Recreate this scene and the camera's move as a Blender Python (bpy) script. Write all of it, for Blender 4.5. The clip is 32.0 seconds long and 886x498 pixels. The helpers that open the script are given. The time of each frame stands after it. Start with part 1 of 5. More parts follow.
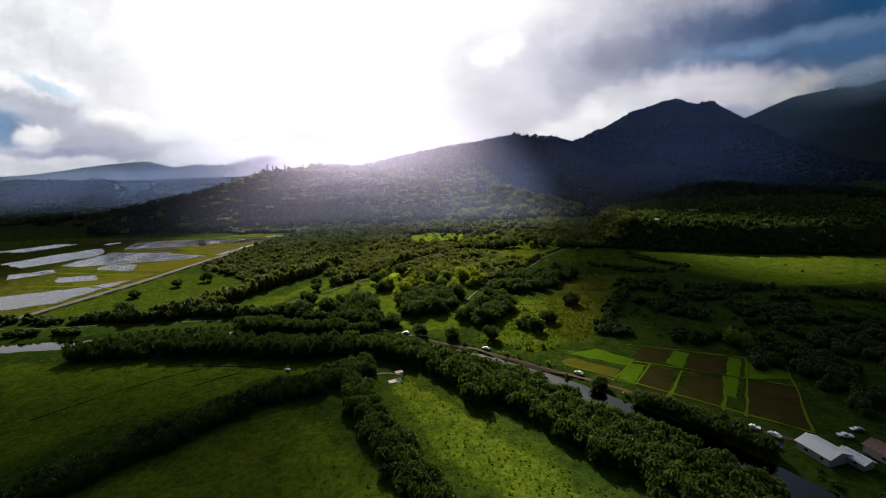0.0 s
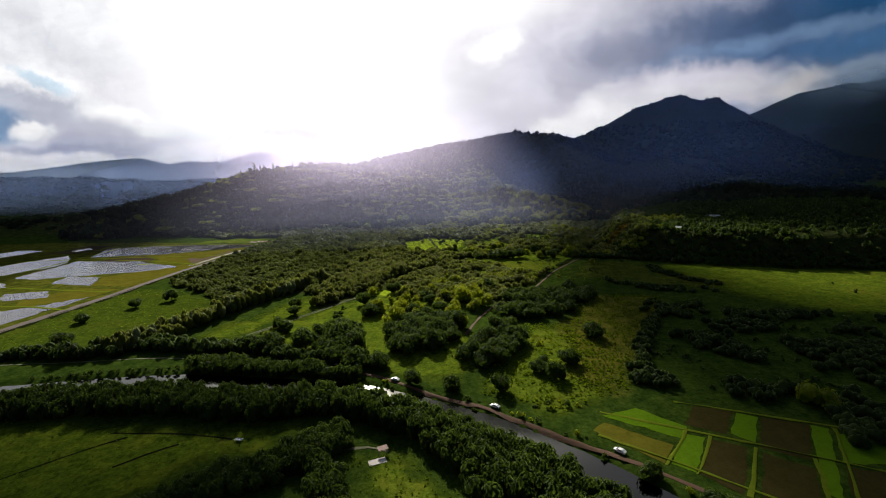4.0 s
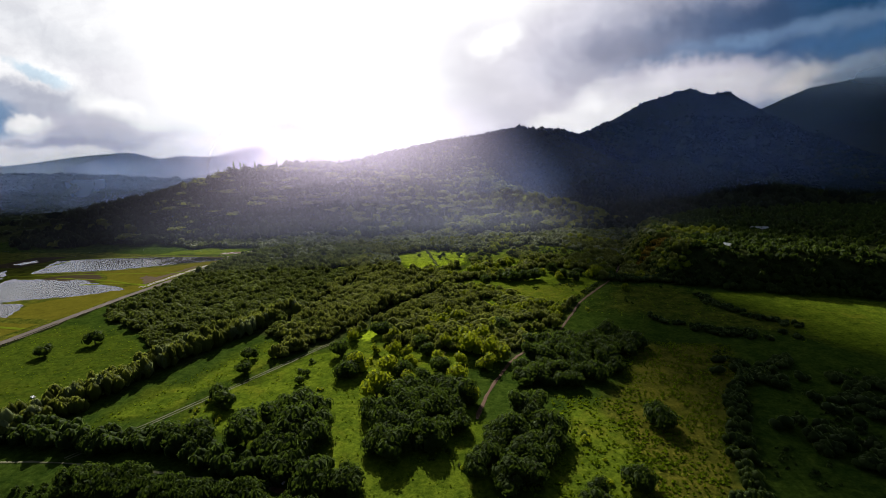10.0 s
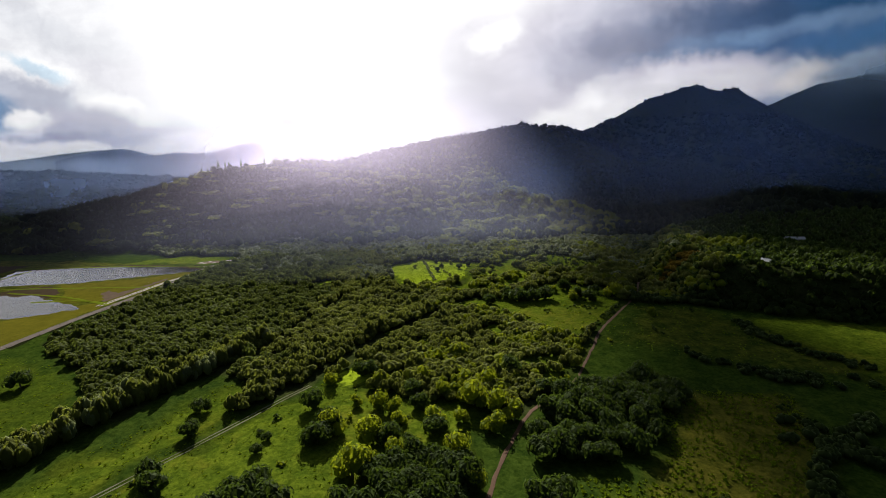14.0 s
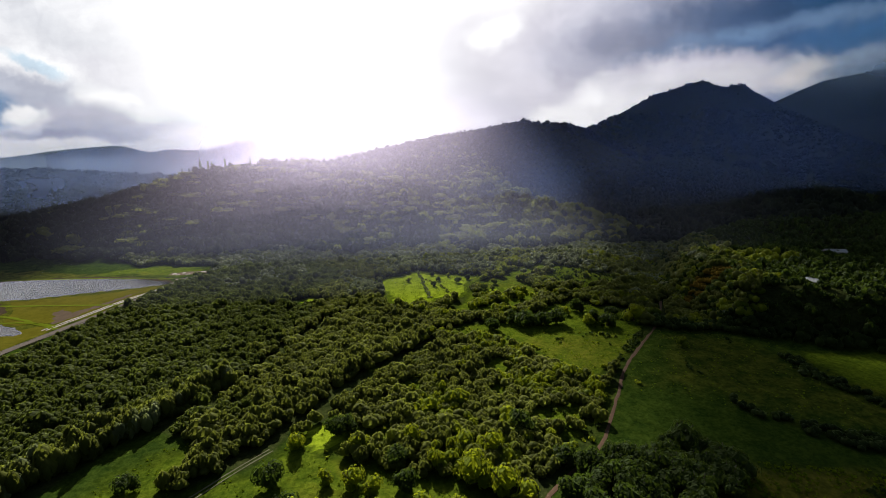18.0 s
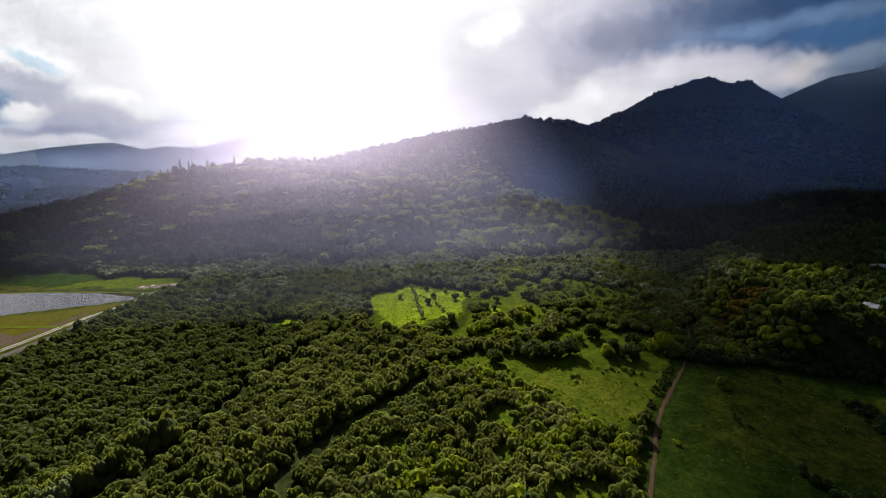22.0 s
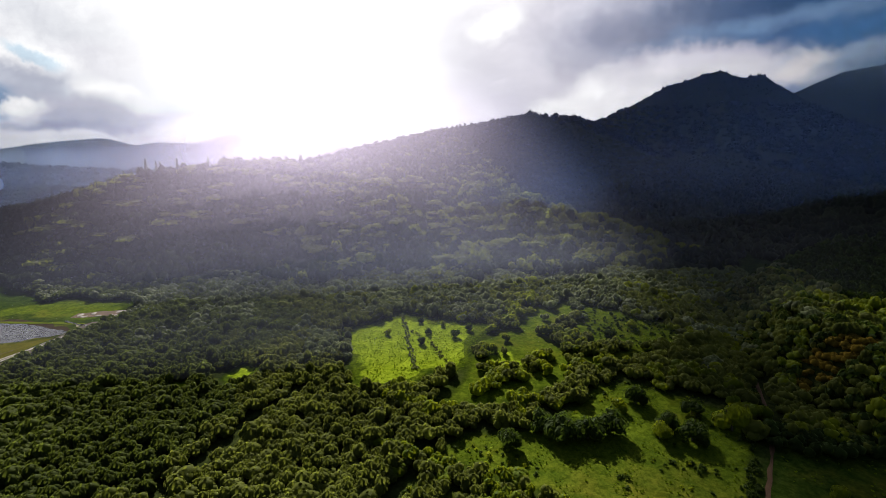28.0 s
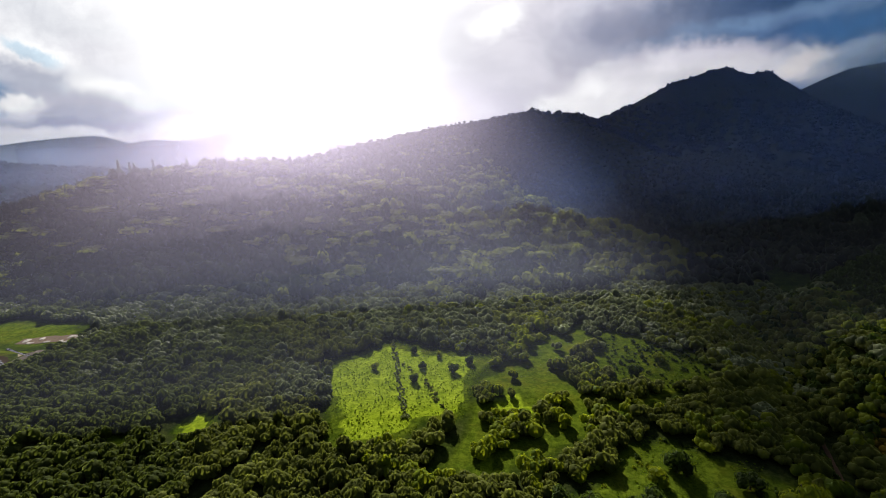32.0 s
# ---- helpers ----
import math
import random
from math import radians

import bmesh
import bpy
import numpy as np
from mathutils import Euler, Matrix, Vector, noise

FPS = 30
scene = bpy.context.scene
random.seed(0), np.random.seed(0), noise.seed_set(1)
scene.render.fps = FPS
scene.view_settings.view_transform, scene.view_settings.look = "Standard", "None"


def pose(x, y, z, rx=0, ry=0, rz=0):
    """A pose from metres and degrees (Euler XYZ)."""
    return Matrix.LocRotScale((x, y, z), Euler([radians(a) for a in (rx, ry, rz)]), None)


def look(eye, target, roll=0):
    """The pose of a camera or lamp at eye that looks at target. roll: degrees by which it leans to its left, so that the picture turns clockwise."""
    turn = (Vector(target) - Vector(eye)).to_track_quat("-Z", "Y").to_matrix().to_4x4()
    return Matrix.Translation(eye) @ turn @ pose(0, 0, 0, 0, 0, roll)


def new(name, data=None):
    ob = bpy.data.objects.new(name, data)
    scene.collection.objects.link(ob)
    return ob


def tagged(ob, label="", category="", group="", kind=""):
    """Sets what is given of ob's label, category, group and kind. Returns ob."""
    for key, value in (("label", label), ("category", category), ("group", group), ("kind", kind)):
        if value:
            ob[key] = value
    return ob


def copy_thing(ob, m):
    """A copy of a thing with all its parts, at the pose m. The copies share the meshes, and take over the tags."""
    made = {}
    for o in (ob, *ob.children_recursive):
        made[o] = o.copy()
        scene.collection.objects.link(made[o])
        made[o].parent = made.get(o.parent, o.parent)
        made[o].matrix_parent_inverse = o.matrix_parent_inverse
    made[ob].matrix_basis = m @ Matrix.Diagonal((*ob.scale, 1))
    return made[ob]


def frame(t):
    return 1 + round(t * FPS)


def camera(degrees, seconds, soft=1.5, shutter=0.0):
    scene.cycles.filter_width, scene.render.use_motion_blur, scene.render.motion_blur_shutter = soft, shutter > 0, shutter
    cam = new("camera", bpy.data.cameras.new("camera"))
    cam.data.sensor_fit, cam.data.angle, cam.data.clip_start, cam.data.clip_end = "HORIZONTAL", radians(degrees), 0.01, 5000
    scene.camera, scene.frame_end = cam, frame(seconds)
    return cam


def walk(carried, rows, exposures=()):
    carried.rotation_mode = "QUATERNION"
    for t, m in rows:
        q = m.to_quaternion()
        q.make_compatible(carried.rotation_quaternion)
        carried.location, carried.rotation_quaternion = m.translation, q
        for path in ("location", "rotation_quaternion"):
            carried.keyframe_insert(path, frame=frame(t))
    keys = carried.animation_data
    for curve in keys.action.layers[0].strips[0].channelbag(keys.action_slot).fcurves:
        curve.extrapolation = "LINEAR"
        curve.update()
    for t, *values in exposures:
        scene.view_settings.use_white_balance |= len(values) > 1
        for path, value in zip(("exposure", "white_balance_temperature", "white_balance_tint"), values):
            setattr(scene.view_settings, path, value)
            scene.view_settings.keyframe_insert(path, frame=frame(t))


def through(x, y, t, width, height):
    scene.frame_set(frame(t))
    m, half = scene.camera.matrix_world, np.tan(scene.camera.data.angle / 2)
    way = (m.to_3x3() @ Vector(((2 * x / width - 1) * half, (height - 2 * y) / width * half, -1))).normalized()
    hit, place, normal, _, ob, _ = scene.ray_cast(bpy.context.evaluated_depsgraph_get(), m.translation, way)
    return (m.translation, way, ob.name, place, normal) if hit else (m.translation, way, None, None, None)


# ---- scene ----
SUN_AZ, SUN_EL = -11.0, 31.0          # degrees: bearing from +y (negative to the left), height
cam = camera(88.33, 32.0, soft=1.0)

# seconds, x, y, z, yaw (to the left of +y), pitch, roll in degrees
ROWS = [
    (0, 0.00, -0.00, 100.00, 0.178, -10.369, -1.992),
    (1, 0.23, 13.67, 101.31, 0.119, -10.472, -1.965),
    (2, 0.40, 27.40, 102.59, 0.062, -10.577, -1.940),
    (3, 0.50, 41.29, 103.83, 0.008, -10.686, -1.917),
    (4, 0.52, 55.40, 105.03, -0.042, -10.796, -1.895),
    (5, 0.44, 69.78, 106.19, -0.087, -10.907, -1.874),
    (6, 0.29, 84.33, 107.33, -0.125, -11.017, -1.853),
    (7, 0.13, 98.93, 108.45, -0.156, -11.127, -1.829),
    (8, -0.02, 113.43, 109.57, -0.177, -11.233, -1.800),
    (9, -0.11, 127.73, 110.70, -0.190, -11.335, -1.764),
    (10, -0.08, 141.75, 111.83, -0.196, -11.435, -1.725),
    (11, 0.09, 155.44, 112.96, -0.202, -11.537, -1.685),
    (12, 0.48, 168.76, 114.07, -0.209, -11.643, -1.650),
    (13, 1.09, 181.66, 115.17, -0.223, -11.754, -1.622),
    (14, 1.86, 194.26, 116.25, -0.241, -11.868, -1.600),
    (15, 2.69, 206.67, 117.30, -0.261, -11.980, -1.582),
    (16, 3.48, 219.02, 118.31, -0.281, -12.088, -1.566),
    (17, 4.16, 231.39, 119.27, -0.298, -12.188, -1.551),
    (18, 4.81, 243.73, 120.17, -0.313, -12.281, -1.535),
    (19, 5.51, 255.98, 120.97, -0.327, -12.371, -1.519),
    (20, 6.36, 268.06, 121.65, -0.339, -12.459, -1.504),
    (21, 7.41, 279.92, 122.19, -0.349, -12.547, -1.488),
    (22, 8.53, 291.69, 122.65, -0.358, -12.634, -1.471),
    (23, 9.56, 303.53, 123.11, -0.365, -12.721, -1.455),
    (24, 10.34, 315.61, 123.64, -0.368, -12.807, -1.437),
    (25, 10.75, 328.04, 124.28, -0.367, -12.890, -1.418),
    (26, 10.92, 340.66, 125.02, -0.364, -12.971, -1.399),
    (27, 11.00, 353.28, 125.81, -0.364, -13.050, -1.383),
    (28, 11.16, 365.69, 126.61, -0.368, -13.129, -1.371),
    (29, 11.54, 377.74, 127.38, -0.379, -13.208, -1.365),
    (30, 12.11, 389.42, 128.11, -0.397, -13.288, -1.362),
    (31, 12.80, 400.78, 128.80, -0.419, -13.371, -1.363),
    (32, 13.56, 411.85, 129.44, -0.444, -13.458, -1.366),
]
PATH = []
for t, x, y, z, yaw, pitch, roll in ROWS:
    cy, sy, cp, sp = math.cos(radians(yaw)), math.sin(radians(yaw)), math.cos(radians(pitch)), math.sin(radians(pitch))
    PATH.append((t, look((x, y, z), (x - 100 * sy * cp, y + 100 * cy * cp, z + 100 * sp), roll)))
walk(cam, PATH)
scene.view_settings.exposure = 0.55

# ---- light ----
sun_way = Vector((math.sin(radians(SUN_AZ)) * math.cos(radians(SUN_EL)), math.cos(radians(SUN_AZ)) * math.cos(radians(SUN_EL)), math.sin(radians(SUN_EL))))
lamp = bpy.data.lights.new("sun", "SUN")
lamp.energy, lamp.angle, lamp.color = 5.0, radians(0.45), (1.0, 0.94, 0.84)
sun = new("sun", lamp)
sun.matrix_world = look(sun_way * 500, (0, 0, 0))


class Nodes:
    """A short way to write node trees."""

    def __init__(self, tree):
        self.tree = tree
        tree.nodes.clear()

    def add(self, kind, **inputs):
        n = self.tree.nodes.new(kind)
        for key, value in inputs.items():
            self.put(n, key.replace("_", " "), value)
        return n

    def put(self, n, key, value):
        socket = n.inputs[int(key[1:])] if key[0] == "i" and key[1:].isdigit() else n.inputs[key]
        if isinstance(value, bpy.types.NodeSocket):
            self.tree.links.new(value, socket)
        else:
            socket.default_value = value

    def maths(self, op, a, b=0.0, c=0.0, clamp=False):
        n = self.tree.nodes.new("ShaderNodeMath")
        n.operation, n.use_clamp = op, clamp
        for i, v in enumerate((a, b, c)):
            self.put(n, f"i{i}", v)
        return n.outputs[0]

    def step(self, v, lo, hi, a=0.0, b=1.0):
        n = self.tree.nodes.new("ShaderNodeMapRange")
        n.interpolation_type = "SMOOTHSTEP"
        for i, q in enumerate((v, lo, hi, a, b)):
            self.put(n, f"i{i}", q)
        return n.outputs[0]

    def mix(self, f, a, b, blend="MIX"):
        n = self.tree.nodes.new("ShaderNodeMix")
        n.data_type, n.blend_type = "RGBA", blend
        for key, v in ((0, f), (6, a), (7, b)):
            if isinstance(v, bpy.types.NodeSocket):
                self.tree.links.new(v, n.inputs[key])
            else:
                n.inputs[key].default_value = v if key == 0 else (*v, 1)[:4]
        return n.outputs[2]

    def attribute(self, name):
        n = self.tree.nodes.new("ShaderNodeAttribute")
        n.attribute_name = name
        return n.outputs

    def noise(self, vec, scale, detail=3.0, rough=0.9, distort=0.0):
        n = self.tree.nodes.new("ShaderNodeTexNoise")
        if vec is not None:
            self.tree.links.new(vec, n.inputs["Vector"])
        n.inputs["Scale"].default_value, n.inputs["Detail"].default_value = scale, detail
        n.inputs["Roughness"].default_value, n.inputs["Distortion"].default_value = rough, distort
        return n.outputs["Fac"]


def screen(r, g, b):
    """A colour given as 0 to 255 on a screen, as light."""
    return tuple(((c / 255 + 0.055) / 1.055) ** 2.4 for c in (r, g, b))


def make_world():
    world = bpy.data.worlds.new("sky")
    scene.world = world
    world.use_nodes = True
    g = Nodes(world.node_tree)
    coord = g.add("ShaderNodeTexCoord").outputs["Generated"]
    sky = g.add("ShaderNodeTexSky")
    sky.sky_type, sky.sun_disc, sky.altitude = "NISHITA", False, 100.0
    sky.sun_elevation, sky.sun_rotation = radians(SUN_EL), radians(SUN_AZ)
    blue = g.mix(1.0, sky.outputs[0], (0.05, 0.05, 0.05), "MULTIPLY")
    x, y, z = g.add("ShaderNodeSeparateXYZ", Vector=coord).outputs
    # bearing and height, as slopes of the way ahead
    ahead = g.maths("MAXIMUM", y, 0.15)
    u, v = g.maths("DIVIDE", x, ahead), g.maths("DIVIDE", z, ahead)
    flat = g.add("ShaderNodeCombineXYZ", X=u, Y=v).outputs[0]

    def billow(vec, scale, amount, detail):
        """vec, pushed about by cloudy noise."""
        n = g.tree.nodes.new("ShaderNodeTexNoise")
        g.put(n, "Vector", flat)
        n.inputs["Scale"].default_value, n.inputs["Detail"].default_value, n.inputs["Roughness"].default_value = scale, detail, 0.6
        off = g.add("ShaderNodeVectorMath", i0=n.outputs["Color"], i1=(0.5, 0.5, 0.5))
        off.operation = "SUBTRACT"
        push = g.add("ShaderNodeVectorMath", i0=off.outputs[0], i1=(amount, amount * 0.7, 0.0), i2=vec)
        push.operation = "MULTIPLY_ADD"
        return push.outputs[0]

    soft = billow(flat, 5.0, 0.07, 3)
    torn = billow(billow(flat, 7.0, 0.13, 5), 26.0, 0.045, 4)
    streak = g.add("ShaderNodeMapping", Vector=flat, Rotation=(0, 0, radians(-9)), Scale=(1.6, 6.5, 1)).outputs[0]
    grain = g.maths("ADD", g.maths("MULTIPLY", g.noise(torn, 11.0, 6, 0.6), 0.6), g.maths("MULTIPLY", g.noise(streak, 3.0, 5, 0.55, 0.5), 0.4))
    # the overcast itself: pale to the left, heavy and blue to the right
    cloud = g.mix(g.step(u, -0.45, 0.10), screen(236, 237, 241), screen(226, 223, 231))
    cloud = g.mix(g.step(u, 0.12, 0.60), cloud, screen(172, 175, 192))
    cloud = g.mix(g.step(u, 0.45, 0.95), cloud, screen(92, 112, 142))

    def cloud_at(now, colour, across, up, wide, tall, turn=0, edge=0.5, most=1.0, where=torn):
        """One body of cloud laid over the sky: its middle and half sizes as slopes, its lean in degrees and how soft its edge is."""
        m = g.add("ShaderNodeMapping", Vector=where)
        m.vector_type = "TEXTURE"
        g.put(m, "Location", (across, up, 0))
        g.put(m, "Rotation", (0, 0, radians(turn)))
        g.put(m, "Scale", (wide, tall, 1))
        cut = g.add("ShaderNodeVectorMath", i0=m.outputs[0], i1=(1, 1, 0))
        cut.operation = "MULTIPLY"
        size = g.add("ShaderNodeVectorMath", i0=cut.outputs[0])
        size.operation = "LENGTH"
        return g.mix(g.step(size.outputs["Value"], 1 - edge, 1 + edge, most, 0.0), now, colour)

    # the heavy bank to the right and its streaks
    cloud = cloud_at(cloud, screen(218, 215, 225), 0.14, 0.13, 0.20, 0.16, 0, 0.7)
    cloud = cloud_at(cloud, screen(150, 153, 172), 0.47, 0.220, 0.20, 0.062, 14, 0.8)
    cloud = cloud_at(cloud, screen(98, 114, 144), 0.84, 0.275, 0.38, 0.085, 9, 0.45)
    cloud = cloud_at(cloud, screen(62, 82, 114), 0.80, 0.285, 0.26, 0.045, 8, 0.6)
    cloud = cloud_at(cloud, screen(30, 70, 108), 0.98, 0.31, 0.24, 0.060, 8, 0.6)
    cloud = cloud_at(cloud, screen(108, 136, 170), 0.74, 0.232, 0.26, 0.020, 11, 0.8, 0.8)
    cloud = cloud_at(cloud, screen(66, 94, 132), 0.73, 0.195, 0.24, 0.026, 9, 0.6)
    cloud = cloud_at(cloud, screen(52, 98, 145), 0.92, 0.222, 0.15, 0.028, 10, 0.7)
    # pale cloud behind the peak, bright at its edge
    cloud = cloud_at(cloud, screen(212, 209, 219), 0.47, 0.115, 0.23, 0.052, 10, 0.35)
    cloud = cloud_at(cloud, screen(210, 208, 214), 0.66, 0.125, 0.18, 0.030, 4, 0.5)
    cloud = cloud_at(cloud, screen(246, 245, 247), 0.315, 0.060, 0.085, 0.055, 40, 0.3)
    cloud = cloud_at(cloud, screen(236, 234, 238), 0.40, 0.095, 0.10, 0.030, 20, 0.6, 0.8)
    cloud = cloud_at(cloud, screen(150, 166, 188), 0.88, 0.163, 0.13, 0.022, 8, 0.7)
    cloud = cloud_at(cloud, screen(84, 108, 134), 0.99, 0.120, 0.15, 0.055, 6, 0.7)
    cloud = cloud_at(cloud, screen(222, 216, 214), 0.77, 0.138, 0.055, 0.020, 24, 0.6, 0.8)
    cloud = cloud_at(cloud, screen(250, 249, 250), 0.235, 0.062, 0.035, 0.016, 0, 0.6)
    # heaped clouds, gaps and rims to the left
    cloud = cloud_at(cloud, screen(222, 224, 230), -0.70, 0.235, 0.24, 0.030, -22, 0.7)
    cloud = cloud_at(cloud, screen(218, 218, 226), -0.62, 0.165, 0.16, 0.035, -14, 0.6)
    cloud = cloud_at(cloud, screen(253, 253, 254), -0.86, 0.190, 0.12, 0.034, -10, 0.5)
    cloud = cloud_at(cloud, screen(202, 220, 234), -0.82, 0.192, 0.055, 0.014, -25, 0.5)
    cloud = cloud_at(cloud, screen(186, 190, 204), -0.87, 0.145, 0.17, 0.034, -8, 0.5)
    cloud = cloud_at(cloud, screen(252, 252, 252), -0.67, 0.118, 0.075, 0.024, -12, 0.5)
    cloud = cloud_at(cloud, screen(184, 184, 199), -0.72, 0.082, 0.15, 0.032, -4, 0.5)
    cloud = cloud_at(cloud, screen(120, 147, 180), -0.96, 0.100, 0.10, 0.038, 0, 0.4)
    cloud = cloud_at(cloud, screen(252, 251, 250), -0.855, 0.092, 0.045, 0.015, 0, 0.5)
    cloud = cloud_at(cloud, screen(250, 250, 250), -0.60, 0.090, 0.030, 0.014, -20, 0.5)
    cloud = cloud_at(cloud, screen(166, 166, 187), -0.68, 0.055, 0.24, 0.012, 0, 0.5)
    cloud = cloud_at(cloud, screen(246, 244, 243), -0.72, 0.022, 0.60, 0.022, 0, 0.4)
    cloud = g.mix(1.0, cloud, g.mix(g.step(grain, 0.36, 0.66), (0.88, 0.88, 0.90), (1.12, 1.12, 1.11)), "MULTIPLY")
    # the bright gap below the hidden sun, and a torn hole beside it
    cloud = cloud_at(cloud, (1.15, 1.14, 1.14), 0.112, 0.232, 0.044, 0.024, 14, 0.85)
    cloud = cloud_at(cloud, (1.15, 1.14, 1.14), 0.02, 0.320, 0.20, 0.050, 0, 0.7, where=soft)
    cloud = cloud_at(cloud, (1.15, 1.14, 1.15), -0.30, 0.180, 0.28, 0.50, 4, 0.98, 0.95, where=soft)
    front = cloud_at(cloud, (1.7, 1.68, 1.66), -0.30, 0.200, 0.19, 0.50, 4, 0.95, where=soft)
    front = cloud_at(front, (3.2, 3.15, 3.05), -0.16, 0.610, 0.38, 0.23, 0, 0.5, where=soft)
    # thin cloud round the sun itself, very bright
    toward = g.add("ShaderNodeVectorMath")
    toward.operation = "DOT_PRODUCT"
    g.put(toward, "i0", coord)
    g.put(toward, "i1", tuple(sun_way))
    halo = g.maths("POWER", g.maths("MAXIMUM", toward.outputs["Value"], 0.0), 42.0)
    core = g.add("ShaderNodeVectorMath")
    core.operation = "SCALE"
    g.put(core, "i0", (1.0, 0.97, 0.90))
    g.put(core, "Scale", g.maths("MULTIPLY", halo, 1.2))
    front = g.mix(g.step(v, 0.75, 1.1), front, (0.15, 0.17, 0.21))
    front_side = g.step(y, 0.12, 0.32)
    rest = g.mix(g.step(g.noise(coord, 2.6, 6, 0.6), 0.36, 0.60), blue, (0.05, 0.062, 0.085))
    below = g.step(z, -0.10, 0.0)
    colour = g.mix(below, (0.04, 0.05, 0.04), g.mix(front_side, rest, front))
    colour = g.mix(1.0, colour, core.outputs[0], "ADD")
    back = g.add("ShaderNodeBackground", Color=colour, Strength=0.71)
    out = g.add("ShaderNodeOutputWorld")
    world.node_tree.links.new(back.outputs[0], out.inputs[0])


make_world()


# ---- materials ----
def material(name):
    m = bpy.data.materials.new(name)
    m.use_nodes = True
    return m, Nodes(m.node_tree)


def finish(m, g, shader):
    out = g.add("ShaderNodeOutputMaterial")
    m.node_tree.links.new(shader, out.inputs[0])
    return m


def plain(name, colour, rough=0.7, metal=0.0, vary=0.12, scale=1.5, bump=0.0, spec=0.4):
    m, g = material(name)
    pos = g.add("ShaderNodeTexCoord").outputs["Object"]
    n = g.noise(pos, scale, 4)
    fine = g.noise(pos, scale * 9, 3)
    f = g.maths("MULTIPLY_ADD", n, 0.7, g.maths("MULTIPLY", fine, 0.3))
    lo, hi = [c * (1 - vary * 2) for c in colour], [min(1, c * (1 + vary * 2)) for c in colour]
    b = g.add("ShaderNodeBsdfPrincipled", Base_Color=g.mix(f, lo, hi), Roughness=rough, Metallic=metal)
    b.inputs["Specular IOR Level"].default_value = spec
    if bump:
        g.put(b, "Normal", g.add("ShaderNodeBump", Strength=bump, Distance=0.1, Height=fine).outputs[0])
    return finish(m, g, b.outputs[0])


def leaf_material(name, low, high, glow, rough=0.9, through=0.30, gloss=0.0, sheen=0.25):
    """Foliage: low to high by the tree's own tint and by the single spray, with light coming through the leaves."""
    m, g = material(name)
    tint = g.attribute("tint")["Fac"]
    own = g.add("ShaderNodeObjectInfo").outputs["Random"]
    spray = g.add("ShaderNodeNewGeometry").outputs["Random Per Island"]
    f = g.maths("ADD", g.maths("MULTIPLY", tint, 0.82), g.maths("MULTIPLY", spray, 0.06))
    f = g.maths("ADD", f, g.maths("MULTIPLY", g.maths("SUBTRACT", own, 0.5), 0.25), clamp=True)
    col = g.mix(f, low, high)
    b = g.add("ShaderNodeBsdfPrincipled", Base_Color=col, Roughness=rough, Sheen_Weight=sheen, Sheen_Roughness=0.4, Sheen_Tint=(*[min(1, c / max(high)) for c in high], 1))
    b.inputs["Specular IOR Level"].default_value = gloss
    t = g.add("ShaderNodeBsdfTranslucent", Color=g.mix(f, [c * 0.55 for c in glow], glow))
    mix = g.add("ShaderNodeMixShader", i0=through, i1=b.outputs[0], i2=t.outputs[0])
    return finish(m, g, mix.outputs[0])


leaf_dark = leaf_material("leaves_dark", (0.016, 0.028, 0.008), (0.050, 0.074, 0.017), (0.095, 0.15, 0.016), 0.7, 0.40, 0.06)
leaf_green = leaf_material("leaves_green", (0.038, 0.053, 0.010), (0.078, 0.097, 0.019), (0.18, 0.23, 0.031), 0.7, 0.48, 0.05)
leaf_spur = leaf_material("leaves_spur", (0.035, 0.048, 0.008), (0.135, 0.145, 0.016), (0.24, 0.26, 0.022), 0.75, 0.42, 0.06)
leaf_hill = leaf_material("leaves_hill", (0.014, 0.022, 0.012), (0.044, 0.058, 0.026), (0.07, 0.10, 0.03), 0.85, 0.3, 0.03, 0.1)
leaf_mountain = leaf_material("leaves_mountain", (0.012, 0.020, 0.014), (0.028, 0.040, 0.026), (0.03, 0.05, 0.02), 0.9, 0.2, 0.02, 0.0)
leaf_olive = leaf_material("leaves_olive", (0.054, 0.068, 0.013), (0.136, 0.154, 0.028), (0.27, 0.31, 0.042), 0.7, 0.48, 0.08)
leaf_silver = leaf_material("leaves_silver", (0.060, 0.078, 0.028), (0.180, 0.210, 0.080), (0.28, 0.33, 0.10), 0.62, 0.42, 0.30, 0.45)
leaf_lime = leaf_material("leaves_lime", (0.07, 0.115, 0.006), (0.23, 0.27, 0.012), (0.40, 0.46, 0.018), 0.65, 0.46, 0.12)
leaf_rust = leaf_material("leaves_rust", (0.08, 0.066, 0.012), (0.22, 0.145, 0.02), (0.14, 0.10, 0.015))
bark = plain("bark", (0.10, 0.085, 0.065), 0.9, bump=0.6, scale=3)
dirt = plain("dirt_road", (0.080, 0.040, 0.018), 0.95, vary=0.25, scale=0.35, bump=0.5)
levee_earth = plain("levee_earth", (0.066, 0.048, 0.034), 0.95, vary=0.3, scale=0.25, bump=0.5)
ditch_earth = plain("ditch_earth", (0.014, 0.018, 0.006), 1.0, vary=0.4, scale=0.4, bump=0.6, spec=0.0)
gravel = plain("gravel_track", (0.11, 0.11, 0.055), 0.95, vary=0.22, scale=0.4, bump=0.5)
pond_mud = plain("pond_mud", (0.046, 0.034, 0.022), 0.9, vary=0.4, scale=0.12, bump=0.4, spec=0.0)
